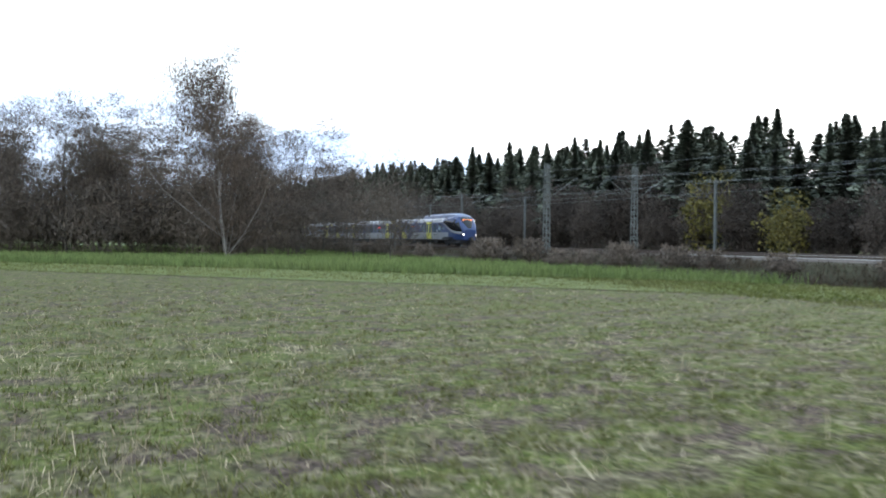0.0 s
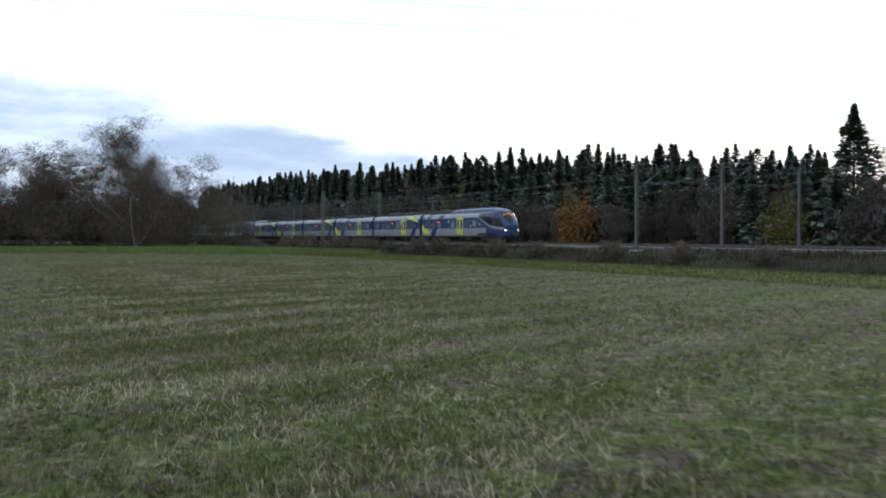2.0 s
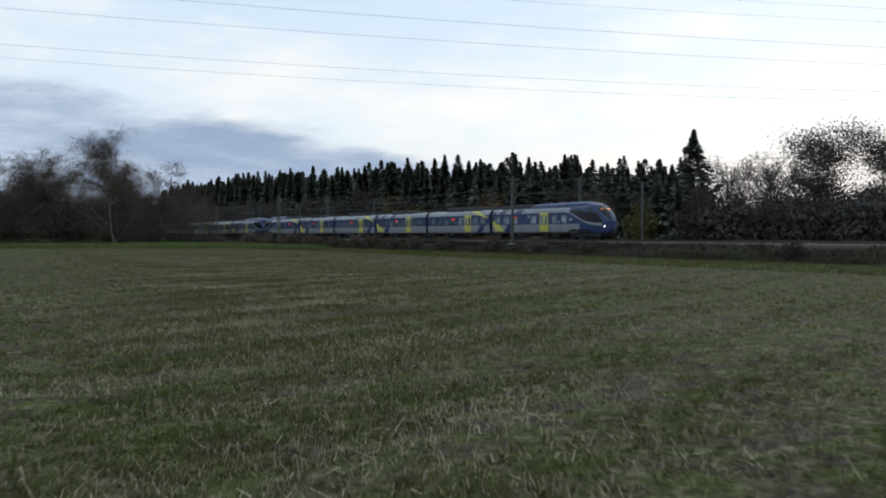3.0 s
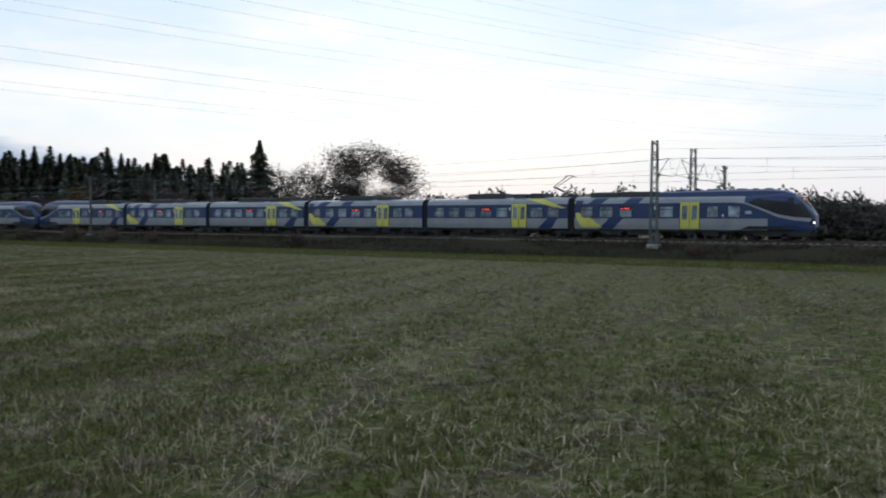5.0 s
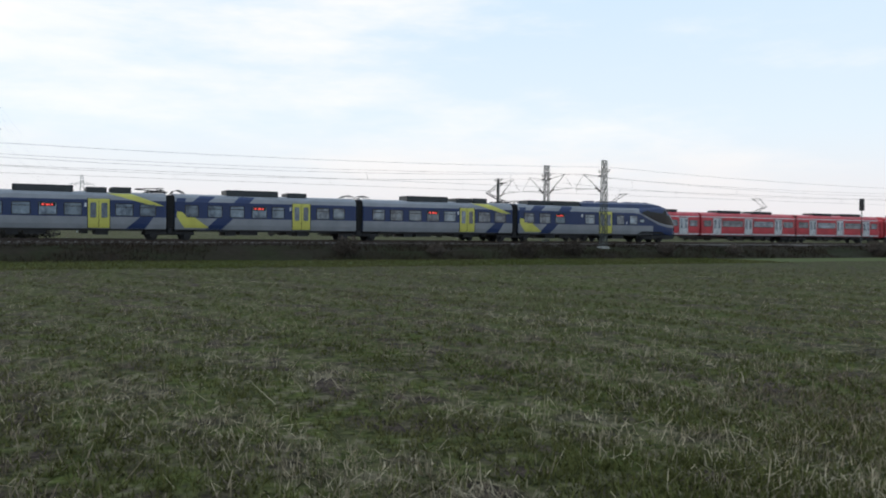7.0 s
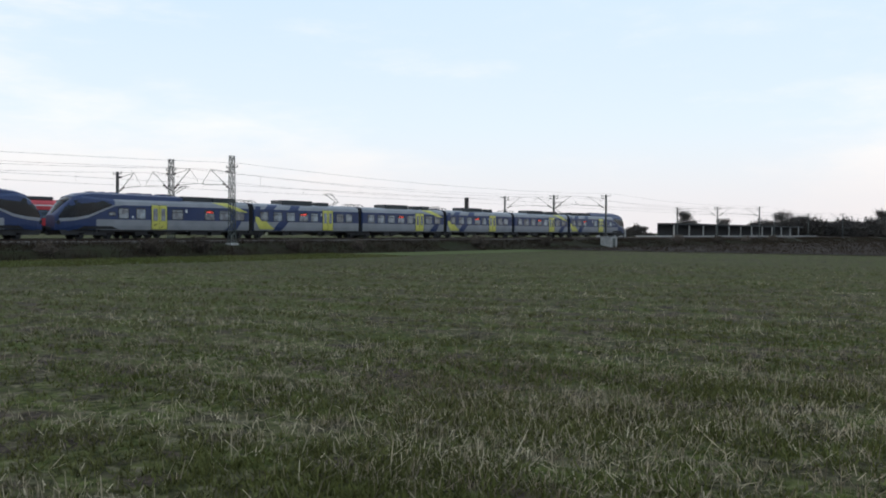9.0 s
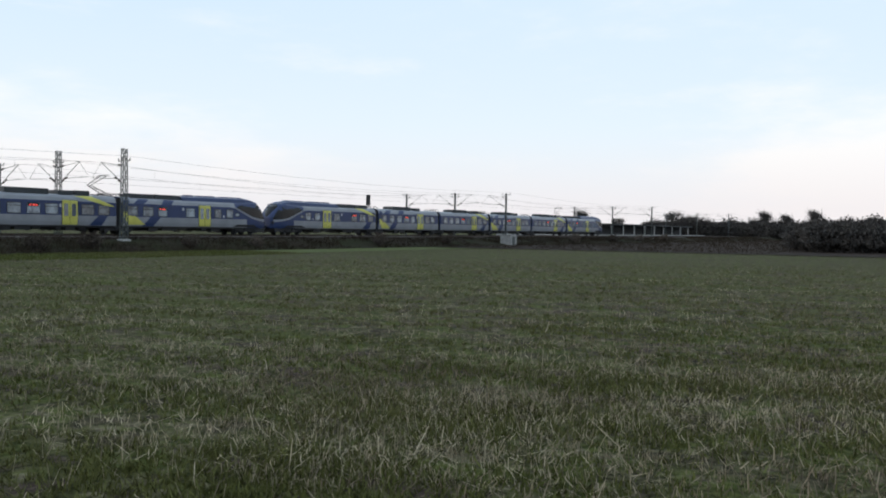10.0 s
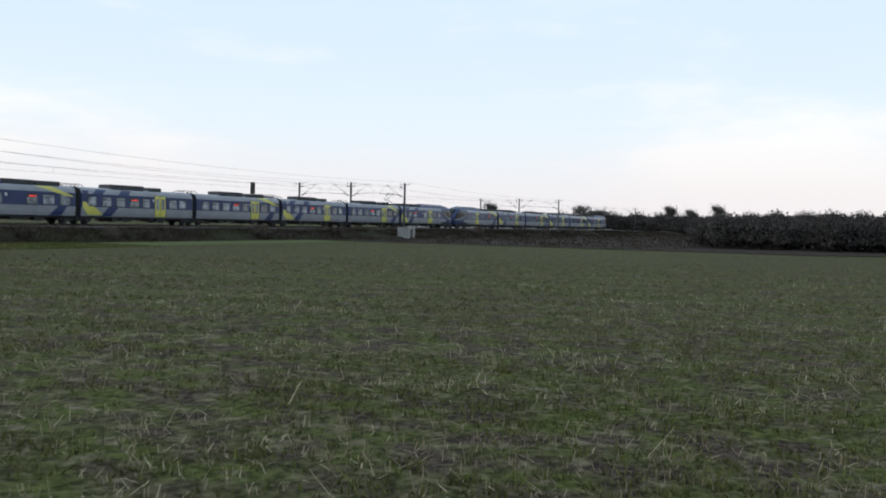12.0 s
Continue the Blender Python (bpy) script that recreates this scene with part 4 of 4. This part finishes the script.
def tubes(segs, sides=4):
    """Tapered tubes for (a, b, ra, rb) rows."""
    a, b = np.array([s[0] for s in segs]), np.array([s[1] for s in segs])
    ra, rb = np.array([s[2] for s in segs]), np.array([s[3] for s in segs])
    d = b - a
    d /= np.linalg.norm(d, axis=1)[:, None] + 1e-9
    ref = np.where(np.abs(d[:, 2:3]) > 0.9, np.array([[1.0, 0, 0]]), np.array([[0, 0, 1.0]]))
    u = np.cross(d, ref)
    u /= np.linalg.norm(u, axis=1)[:, None] + 1e-9
    w = np.cross(d, u)
    rings = []
    for c, r in ((a, ra), (b, rb)):
        for k in range(sides):
            t = math.tau * k / sides
            rings.append(c + (u * math.cos(t) + w * math.sin(t)) * r[:, None])
    co = np.stack(rings, 1).reshape(-1, 3)
    base = np.arange(len(segs))[:, None] * 2 * sides
    q = np.concatenate([base + np.array([[k, (k + 1) % sides, sides + (k + 1) % sides, sides + k]]) for k in range(sides)], 0)
    return co, q


def branching(height, trunk_r, levels, spread, droop, seed, kids=(3, 5), first=0.25, fork=0.55):
    """Segments of a bare tree and its twig ends."""
    r = random.Random(seed)
    segs, tips = [], []

    def grow(p, d, length, rad, lev):
        n = 4 if lev == 0 else 3
        pts = [p]
        for i in range(n):
            d = (d + Vector((r.gauss(0, 0.10 + 0.05 * lev), r.gauss(0, 0.10 + 0.05 * lev), r.gauss(0, 0.06) + (0.10 if lev < 2 else -droop)))).normalized()
            q = pts[-1] + d * (length / n)
            k0, k1 = rad * (1 - 0.75 * i / n), rad * (1 - 0.75 * (i + 1) / n)
            segs.append((tuple(pts[-1]), tuple(q), k0, k1))
            pts.append(q)
            if lev < levels and (lev > 0 or (i + 1) / n > first):
                for _ in range(r.randint(*kids) if lev < 2 else r.randint(2, 4)):
                    az = r.uniform(0, math.tau)
                    side = Vector((math.cos(az), math.sin(az), 0.0))
                    nd = (d * (1 - spread) + side * spread + Vector((0, 0, 0.15 if lev < 1 else 0))).normalized()
                    start = pts[-2].lerp(q, r.random())
                    grow(start, nd, length * fork * r.uniform(0.6, 1.1) * (1.0 if lev else 1.15 - 0.5 * i / n), k1 * 0.55, lev + 1)
        tips.append(tuple(pts[-1]))
    grow(Vector((0, 0, -0.3)), Vector((0, 0, 1)), height, trunk_r, 0)
    return segs, tips


def bare_tree(name, label, height, seed, bark, twig, leaf_size, leaves, spread=0.6, droop=0.02, first=0.25, levels=3, leaf_spread=0.5, group="bare trees", hang=0.0, aspect=0.09, girth=0.014):
    t = thing(name, label, "tree", group)
    segs, tips = branching(height, height * girth, levels, spread, droop, seed, first=first)
    big, small = [s for s in segs if s[2] > 0.035], [s for s in segs if s[2] <= 0.035]
    small = [(a, b, max(ra, 0.012), max(rb, 0.010)) for a, b, ra, rb in small]
    co, q = tubes(big, 6)
    part("trunk", array_mesh("trunk", co, q, bark), None, t)
    co, q = tubes(small, 3)
    part("branch", array_mesh("twigs", co, q, M["twig"]), None, t)
    if leaves:
        ends = np.array(tips + [s[1] for s in small])
        c = ends[rng.integers(0, len(ends), leaves)] + rng.normal(0, leaf_spread, (leaves, 3)) * np.array([1, 1, 0.7])
        if hang:
            c[:, 2] -= np.abs(rng.normal(0, hang, leaves))
        c = c[c[:, 2] > 0.3]
        co, q = leaf_cards(c, leaf_size, aspect, 3.0 if hang else 0.6)
        part("crown", array_mesh("crown", co, q, twig), None, t)
    return t


def conifer(height, width, seed, dense=1.0, crown_from=0.12):
    """Trunk and whorls of drooping boughs set with needle sprays."""
    r = np.random.default_rng(seed)
    t = thing("conifer", "dark green conifer at the edge of the woods", "tree", "conifers")
    co, q = tubes([((0, 0, -0.3), (0, 0, height * 0.6), height * 0.014, height * 0.008), ((0, 0, height * 0.6), (0, 0, height), height * 0.008, 0.01)], 6)
    part("trunk", array_mesh("trunk", co, q, M["bark"]), None, t)
    n = int(2300 * dense)
    u = r.uniform(0, 1, n) ** 0.8
    z = height * (crown_from + (1 - crown_from) * u)
    az0 = r.uniform(0, math.tau, n)
    rad = width * (1 - u) ** (0.65 if crown_from > 0.25 else 0.95) * (0.84 + 0.2 * np.sin(z * 3.1 + seed) + 0.18 * np.sin(az0 * 3 + z * 0.9 + seed)) * r.uniform(0.2, 1.0, n)
    az = az0
    c = np.stack([np.cos(az) * rad, np.sin(az) * rad, z - 0.25 * rad], 1)
    d = np.stack([np.cos(az), np.sin(az), -0.35 + 0.5 * u], 1)
    s = (0.26 + 0.44 * (1 - u))[:, None] * r.uniform(0.6, 1.3, (n, 1)) * height / 18
    side = np.stack([-np.sin(az), np.cos(az), r.normal(0, 0.5, n)], 1)
    co = np.stack([c - d * s, c - side * s * 0.55, c + d * s, c + side * s * 0.55], 1).reshape(-1, 3)
    part("crown", array_mesh("crown", co, np.arange(4 * n).reshape(-1, 4), M["needle"]), None, t)
    return t


def bush(name, label, w, h, leaves, material, size, seed, group="bushes", aspect=0.5):
    r = np.random.default_rng(seed)
    t = thing(name, label, "bush", group)
    for k in range(4):
        a, o = math.tau * k / 4 + r.uniform(-0.5, 0.5), r.uniform(0.05, 0.35) * w
        b = o + r.uniform(0.1, 0.55) * w
        bend = Vector((math.cos(a) * (o * 0.6 + b * 0.4), math.sin(a) * (o * 0.6 + b * 0.4), h * 0.45))
        co, q = tubes([((math.cos(a) * o, math.sin(a) * o, -0.2), tuple(bend), 0.05, 0.03), (tuple(bend), (math.cos(a + 0.2) * b, math.sin(a + 0.2) * b, h * r.uniform(0.7, 0.95)), 0.03, 0.01)], 4)
        part("stem", array_mesh("stem", co, q, M["twig"]), None, t)
    c = r.normal(0, 1, (leaves, 3))
    c /= np.linalg.norm(c, axis=1)[:, None]
    c *= (r.uniform(0, 1, (leaves, 1)) ** 0.4)
    lump = 1 + 0.28 * np.sin(c[:, :1] * 5 + seed) * np.cos(c[:, 1:2] * 6 + seed * 2) + 0.15 * np.sin(c[:, 2:3] * 9 + seed)
    c = c * lump * np.array([w, w, h * 0.5]) + np.array([0, 0, h * 0.5])
    c = c[c[:, 2] > 0.0]
    co, q = leaf_cards(c, size, aspect, 0.8)
    part("crown", array_mesh("crown", co, q, material), None, t)
    return t


placed = set()


def put(proto, x, y, scale=1.0, turn=None, z=0.0, label="", category=""):
    m = pose(x, y, z, 0, 0, random.uniform(0, 360) if turn is None else turn)
    if proto in placed:
        proto = copy_thing(proto, m)
    else:
        proto.matrix_basis = m
        placed.add(proto)
    proto.scale = (scale, scale, scale)
    return tagged(proto, label, category)


random.seed(11)
# the big birch and the bare trees beside it
birch = bare_tree("birch", "tall leafless birch with hanging russet twigs before the railway", 24.5, 5, M["birchbark"], M["birchleaf"], 0.24, 42000, spread=0.56, droop=0.06, first=0.22, leaf_spread=0.75, group="birches", hang=0.8, aspect=0.12, girth=0.009)
put(birch, -198, 41.5, 0.76, 40)
put(birch, -212, 46, 0.6, 160)
oak = bare_tree("bare_tree", "leafless broad tree with dark twigs", 19, 9, M["bark"], M["brown"], 0.36, 11000, spread=0.66, droop=-0.02, first=0.15, leaf_spread=0.6)
oak_b = bare_tree("bare_tree", "leafless dark tree with a rounded crown", 16, 21, M["bark"], M["brown"], 0.36, 11000, spread=0.62, droop=0.0, first=0.1, leaf_spread=0.6)
for x, y, s, k in ((-210, 26, 1.0, 0), (-209, 33, 1.0, 1), (-216, 20, 1.05, 0), (-222, 14, 1.1, 1), (-204, 47, 1.0, 1), (-213, 53, 1.0, 0), (-221, 58.5, 1.0, 1), (-226, 30, 1.15, 0), (-232, 22, 1.2, 1), (-238, 38, 1.1, 0), (-215, 39, 0.8, 1), (-222, 48, 0.8, 0), (-240, 50, 0.95, 1), (-255, 34, 1.25, 0), (-262, 20, 1.3, 1), (-270, 46, 1.1, 0), (-285, 30, 1.3, 1), (-300, 44, 1.2, 0), (-320, 34, 1.3, 1), (-250, 6, 1.2, 0), (-232, 2, 1.1, 1), (-258, 57, 0.9, 1)):
    put((oak, oak_b)[k], x, y, s * 0.74)
brush_a = bush("bush", "dense leafless brown thicket beside the railway", 3.6, 6.5, 4200, M["brown"], 0.24, 3, aspect=0.13)
brush_b = bush("bush", "dense leafless brown thicket beside the railway", 2.8, 4.0, 1800, M["brown"], 0.36, 8, aspect=0.16)
for i in range(40):
    u = i / 39
    y = 47.5 - 60 * u + random.uniform(-1.5, 1.5)
    put(brush_a, -196 - 0.55 * (47.5 - y) - random.uniform(0, 14), y, random.uniform(0.95, 1.35) + 0.3 * u)
veil = bare_tree("young_tree", "thin brown young trees beside the railway", 8.5, 77, M["bark"], M["brown"], 0.3, 3200, spread=0.6, first=0.0, levels=2, leaf_spread=0.8, aspect=0.07, group="young trees")
for i in range(22):
    put(veil, -188 - 5.5 * i + random.uniform(-2, 2), random.uniform(50, 60) - 0.1 * i, random.uniform(0.7, 1.15))
for i in range(34):
    put(brush_b, random.uniform(-330, -150), random.uniform(58, 64.5), random.uniform(0.35, 0.62), z=0.1)
for x, s in ((-160, 0.5), (-150, 0.42), (-144, 0.38), (-136, 0.46), (-131, 0.45), (-124, 0.36), (-118, 0.42), (-111, 0.4), (-100, 0.42), (-92, 0.42), (-84, 0.34), (-61, 0.36), (-20, 0.3), (24, 0.42), (32, 0.3), (41, 0.36), (46, 0.4), (57, 0.34), (66, 0.3), (88, 0.42), (104, 0.35), (150, 0.45), (170, 0.4), (186, 0.4), (204, 0.45)):
    put(brush_b, x, 64.4, s, z=0.2)

# woods behind the tracks
firs = [conifer(18, 5.2, 1, 1.6), conifer(20, 4.8, 2, 1.6), conifer(17, 5.6, 3, 1.6), conifer(20, 5.0, 4, 1.5, crown_from=0.22), conifer(19, 5.6, 5, 1.5, crown_from=0.3), conifer(18, 5.8, 6, 1.7, crown_from=0.2)]


def wood_top(x):
    return float(np.interp(x, (-480, -400, -336, -300, -253, -200, -160, -130, -104), (31, 28.5, 25.5, 24, 22.5, 20.6, 17.8, 14.8, 12.4)))


def crown_quads(tree):
    """The crown of a tree as an array of quads, thinned out."""
    me = [c for c in tree.children if c.name.startswith("crown")][0].data
    co = np.empty(len(me.vertices) * 3, dtype=np.float32)
    me.vertices.foreach_get("co", co)
    return co.reshape(-1, 4, 3)[::3]


deep = []
for i in range(500):
    u = i / 499
    row = (i * 0.618) % 1.0
    x = -107 - 30 * row - 430 * u ** 1.2 + random.uniform(-3, 3)
    y = 103 + 30 * row + max(0, (-230 - x) * 0.08)
    h = wood_top(x) * random.choice((0.86, 0.90, 0.93, 0.96, 0.99, 1.03)) * (0.9 + 0.12 * row)
    tree = random.choice(firs)
    if row < 0.5:
        put(tree, x, y, h / 19.0)
    else:
        deep.append(crown_quads(tree) * np.array([h / 19.0 * 1.35, h / 19.0 * 1.35, h / 19.0]) + np.array([x, y, 0]))
deep = np.concatenate(deep).reshape(-1, 3)
tagged(new("conifer_wood", array_mesh("conifer_wood", deep, np.arange(len(deep)).reshape(-1, 4), M["needle"])), "deep dark conifer wood behind the first trees", "woods", kind="stuff")
leafy = [bush("autumn_tree", "autumn broadleaf tree with rust-brown leaves", 3.4, 8.5, 2600, M["autumn"], 0.2, 31, "autumn trees"),
         bush("autumn_tree", "autumn broadleaf tree with ochre leaves", 3.2, 8.5, 2600, M["ochre"], 0.2, 32, "autumn trees"),
         bush("bare_thicket", "grey-brown leafless trees before the conifers", 3.2, 9.0, 11000, M["thicket"], 0.17, 33, "autumn trees", 0.3)]
for i in range(84):
    x = -100 - 4.0 * i + random.uniform(-3, 3)
    put(leafy[2], x, random.uniform(95, 102), random.uniform(0.5, 0.95) + 0.55 * i / 84, category="tree")
for i in range(30):
    put(leafy[2], -225 - 7.5 * i + random.uniform(-4, 4), random.uniform(97, 106), random.uniform(0.9, 1.4), category="tree")
for x, y, k, s in ((-143.5, 94, 0, 1.0), (-147, 95.5, 0, 0.7), (-108, 95, 1, 0.75), (-190, 100, 1, 1.25), (-205, 100, 2, 1.4), (-118, 95, 2, 0.9), (-175, 97, 1, 0.9), (-88, 100, 1, 0.6)):
    put(leafy[k], x, y, s, category="tree")
darkfir = conifer(15, 6.2, 12, dense=1.9)
put(darkfir, -104, 101, 1.1, label="tall dark fir standing above the other trees")
put(darkfir, -110, 103, 0.8)
put(darkfir, -113, 106, 0.72)
round_tree = bare_tree("round_tree", "spreading half-bare tree behind the railway", 9.5, 41, M["bark"], M["thicket"], 0.13, 20000, spread=0.78, first=0.1, leaf_spread=0.75, aspect=0.35)
put(round_tree, -83, 101, 1.25, 20)
put(round_tree, -77.5, 103, 1.1, 150)
put(round_tree, -70, 106, 0.6, 250)
thin = bare_tree("thin_tree", "slender bare tree in a loose row", 10, 51, M["bark"], M["brown"], 0.3, 1800, spread=0.35, first=0.1, levels=2, leaf_spread=0.4, aspect=0.12)
for i in range(9):
    put(thin, -100 + 1.7 * i, 103 + random.uniform(-2, 2), random.uniform(0.75, 1.0))
for x, y, s in ((-104, 98, 0.5), (-101, 99, 0.42), (-98, 98, 0.35), (-109, 99, 0.6), (-115, 98, 0.62)):
    put(firs[0], x, y, s)
hedge = bush("hedge_bush", "dark bush in the far hedge", 5, 7, 4800, M["haze_leaf"], 0.34, 61, "far hedge", 0.45)
for i in range(26):
    put(hedge, -98 + 4.0 * i, random.uniform(140, 160), (random.uniform(1.1, 1.35) if i < 20 else random.uniform(0.8, 0.95)))
for i in range(16):
    put(leafy[2], -104 + 3.0 * i, random.uniform(100, 107), random.uniform(0.5, 0.66), category="tree")
for i in range(14):
    put(hedge, -100 + 2.6 * i + random.uniform(-0.6, 0.6), random.uniform(96, 99), random.uniform(0.75, 0.98))
# low woods far behind the tracks and round the horizon to the right
for i in range(90):
    u = i / 89
    az = radians(15 + 64 * u + random.uniform(-0.5, 0.5))
    d = random.uniform(360, 480)
    s = 0.6 + 0.4 * abs(math.sin(i * 1.7)) if u < 0.25 else 0.35 + 0.2 * abs(math.sin(i * 1.3))
    put(hedge, d * math.sin(az), d * math.cos(az), s * random.uniform(0.8, 1.7) * (0.45 if u < 0.3 else 1.0))
for i in range(70):
    u = i / 69
    az = radians(71 + 30 * u)
    d = 380 + 25 * math.sin(i * 1.9)
    put(hedge, d * math.sin(az), d * math.cos(az), 0.75 + 0.5 * u + 0.35 * abs(math.sin(i * 2.3)))
far_tree = bare_tree("far_tree", "round-crowned bare tree on the horizon", 10, 71, M["bark"], M["haze_leaf"], 0.32, 6500, spread=0.72, first=0.3, levels=2, leaf_spread=0.8, aspect=0.3)
for az, d in ((67.6, 420), (69.6, 430), (72.8, 400), (73.6, 410), (74.5, 405), (75.2, 400), (76.0, 390), (76.9, 395), (78.0, 395), (79.1, 400), (80.3, 400), (82, 390), (84, 380), (86, 385)):
    put(far_tree, d * math.sin(radians(az)), d * math.cos(radians(az)), 0.85 + 0.25 * math.sin(az * 7))
for i in range(26):
    put(hedge, -720 - 5 * (i % 3), -160 + 14 * i, random.uniform(2.6, 3.6))
for i in range(18):
    put(hedge, -350 - 20 * i, (54 if i % 2 else 100) + random.uniform(-4, 4), random.uniform(1.2, 2.0))
# the dark hedge that begins where the ploughed land ends
for i in range(34):
    az = radians(80.5 + 0.62 * i)
    d = 124 + random.uniform(-4, 14)
    put(hedge, d * math.sin(az), d * math.cos(az), random.uniform(0.5, 0.66) * (0.86 + 0.14 * min(1, i / 8)), label="dense dark leafless hedge beyond the ploughed soil")
# woods that close the place behind the viewer
for i in range(40):
    az = radians(110 + 150 * i / 39)
    put(hedge, 420 * math.sin(az), 420 * math.cos(az), 1.4)


# ---- power line ----
def power_pylon(h, arms, w0, w1, label):
    t = thing("power_pylon", label, "pylon", "power pylons")
    bm = bmesh.new()
    lattice(bm, h, w0, w1, 1.0, 0.13, 3.2)
    part("tower", bm, M["pylon"], t)
    for z, half in arms:
        rows = []
        for s in (-1, 1):
            for y in (-0.8, 0.8):
                rows += [((0, y, z), (s * half, 0, z), 0.10), ((0, y, z + 2.0), (s * half, 0, z + 0.1), 0.08)]
            for k in range(1, 6):
                u = k / 6
                rows += [((s * half * u, 0.8 * (1 - u), z), (s * half * u, 0.8 * (1 - u), z + 2.0 * (1 - u)), 0.05), ((s * half * u, -0.8 * (1 - u), z), (s * half * (u - 1 / 6), 0.8 * (1 - u), z + 2.0 * (1 - u)), 0.05)]
            for k in (0.5, 0.97):
                rows.append(((s * half * k, 0, z), (s * half * k, 0, z - 1.6), 0.06))
        part("cross_arm", bars(rows), M["pylon"], t)
    return t


ARMS = ((28.6, 14.0), (37.6, 11.5), (45.6, 7.6))
p1 = power_pylon(52, ARMS, 7.0, 1.2, "tall grey lattice power pylon with three cross arms")
p1.matrix_basis = pose(-16, 260, 0, 0, 0, -12)
p2 = copy_thing(p1, pose(42, 610, -14, 0, 0, -10))
p3 = copy_thing(p1, pose(-137, -92, 0, 0, 0, -19))
runs = []
for z, half in ARMS:
    for k in (-0.97, -0.5, 0.5, 0.97):
        def end(px, py, dz, turn):
            a = radians(turn)
            return (px + half * k * math.cos(a), py + half * k * math.sin(a), z - 1.6 + dz)
        runs.append(sagging(end(-16, 260, 0, -12), end(-137, -92, 0, -19), 9.0, 24))
        runs.append(sagging(end(-16, 260, 0, -12), end(42, 610, -14, -10), 9.0, 16))
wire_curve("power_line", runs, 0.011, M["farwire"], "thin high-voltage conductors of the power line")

# ---- along the line to the right ----
signal = thing("railway_signal", "black railway signal head on a slim mast", "signal", at=pose(102, 77, 1.16))
part("post", bars([((0, 0, 0), (0, 0, 5.2), 0.07)], 8), M["steel"], signal)
part("signal_head", box(-0.16, 0.16, -0.3, 0.3, 4.7, 6.3, bevel=0.05), M["dark"], signal)
hut = thing("concrete_hut", "small pale concrete cabinet hut at the foot of the bank", "hut", at=pose(121.5, 63.6, 0))
part("wall", box(-1.1, 1.1, -0.9, 0.9, -0.1, 1.55, bevel=0.03), M["concrete"], hut)
part("roof", box(-1.2, 1.2, -1.0, 1.0, 1.55, 1.7, bevel=0.02), M["concrete"], hut)
part("door", box(-0.45, 0.45, -0.94, -0.9, 0.05, 1.4, bevel=0.01), M["steel"], hut)
canopy = thing("platform_canopy", "long dark platform canopy on posts", "canopy", at=pose(205, 91.5, 1.1))
part("roof", box(0, 112, -2.2, 2.2, 3.3, 3.75, bevel=0.05), M["dark"], canopy)
for i in range(12):
    part("post", bars([((1 + 9.6 * i, -2.0, 0), (1 + 9.6 * i, -2.0, 3.3), 0.22)], 6), M["concrete"], canopy)
part("platform", box(-10, 125, -3.2, 3.2, -0.6, 0.55, bevel=0.03), M["concrete"], canopy)
part("back_wall", box(0, 112, 1.9, 2.1, 0.5, 3.3), M["dark"], canopy)
wall = thing("painted_wall", "pale wall with faded colourful paint behind the tracks", "wall", at=pose(176, 91.5, 1.0))
part("panel", box(-7, 7, -0.12, 0.12, 0, 2.3, bevel=0.02), M["plaster"], wall)
for i in range(8):
    part("paint_patch", plate([(-6.3 + 1.6 * i, 0.5), (-5.2 + 1.6 * i, 0.4), (-4.9 + 1.6 * i, 1.7), (-6.0 + 1.6 * i, 1.9)], -0.14, -0.11), (M["concrete"], M["steel"], M["white"])[i % 3], wall)
house = thing("house", "far white house with a brown roof among trees", "house", at=pose(395, 108, 0, 0, 0, 25))
part("wall", box(-5, 5, -4, 4, -0.2, 4.6), M["plaster"], house)
bm = bmesh.new()
add_plate(bm, [(-5.5, 4.5), (5.5, 4.5), (0, 7.6)], -4.5, 4.5)
bmesh.ops.recalc_face_normals(bm, faces=bm.faces)
part("roof", bm, M["tile"], house)
for x in (-3, 0, 3):
    part("window", box(x - 0.6, x + 0.6, -4.05, -3.98, 1.6, 3.0), M["black"], house)

motions()
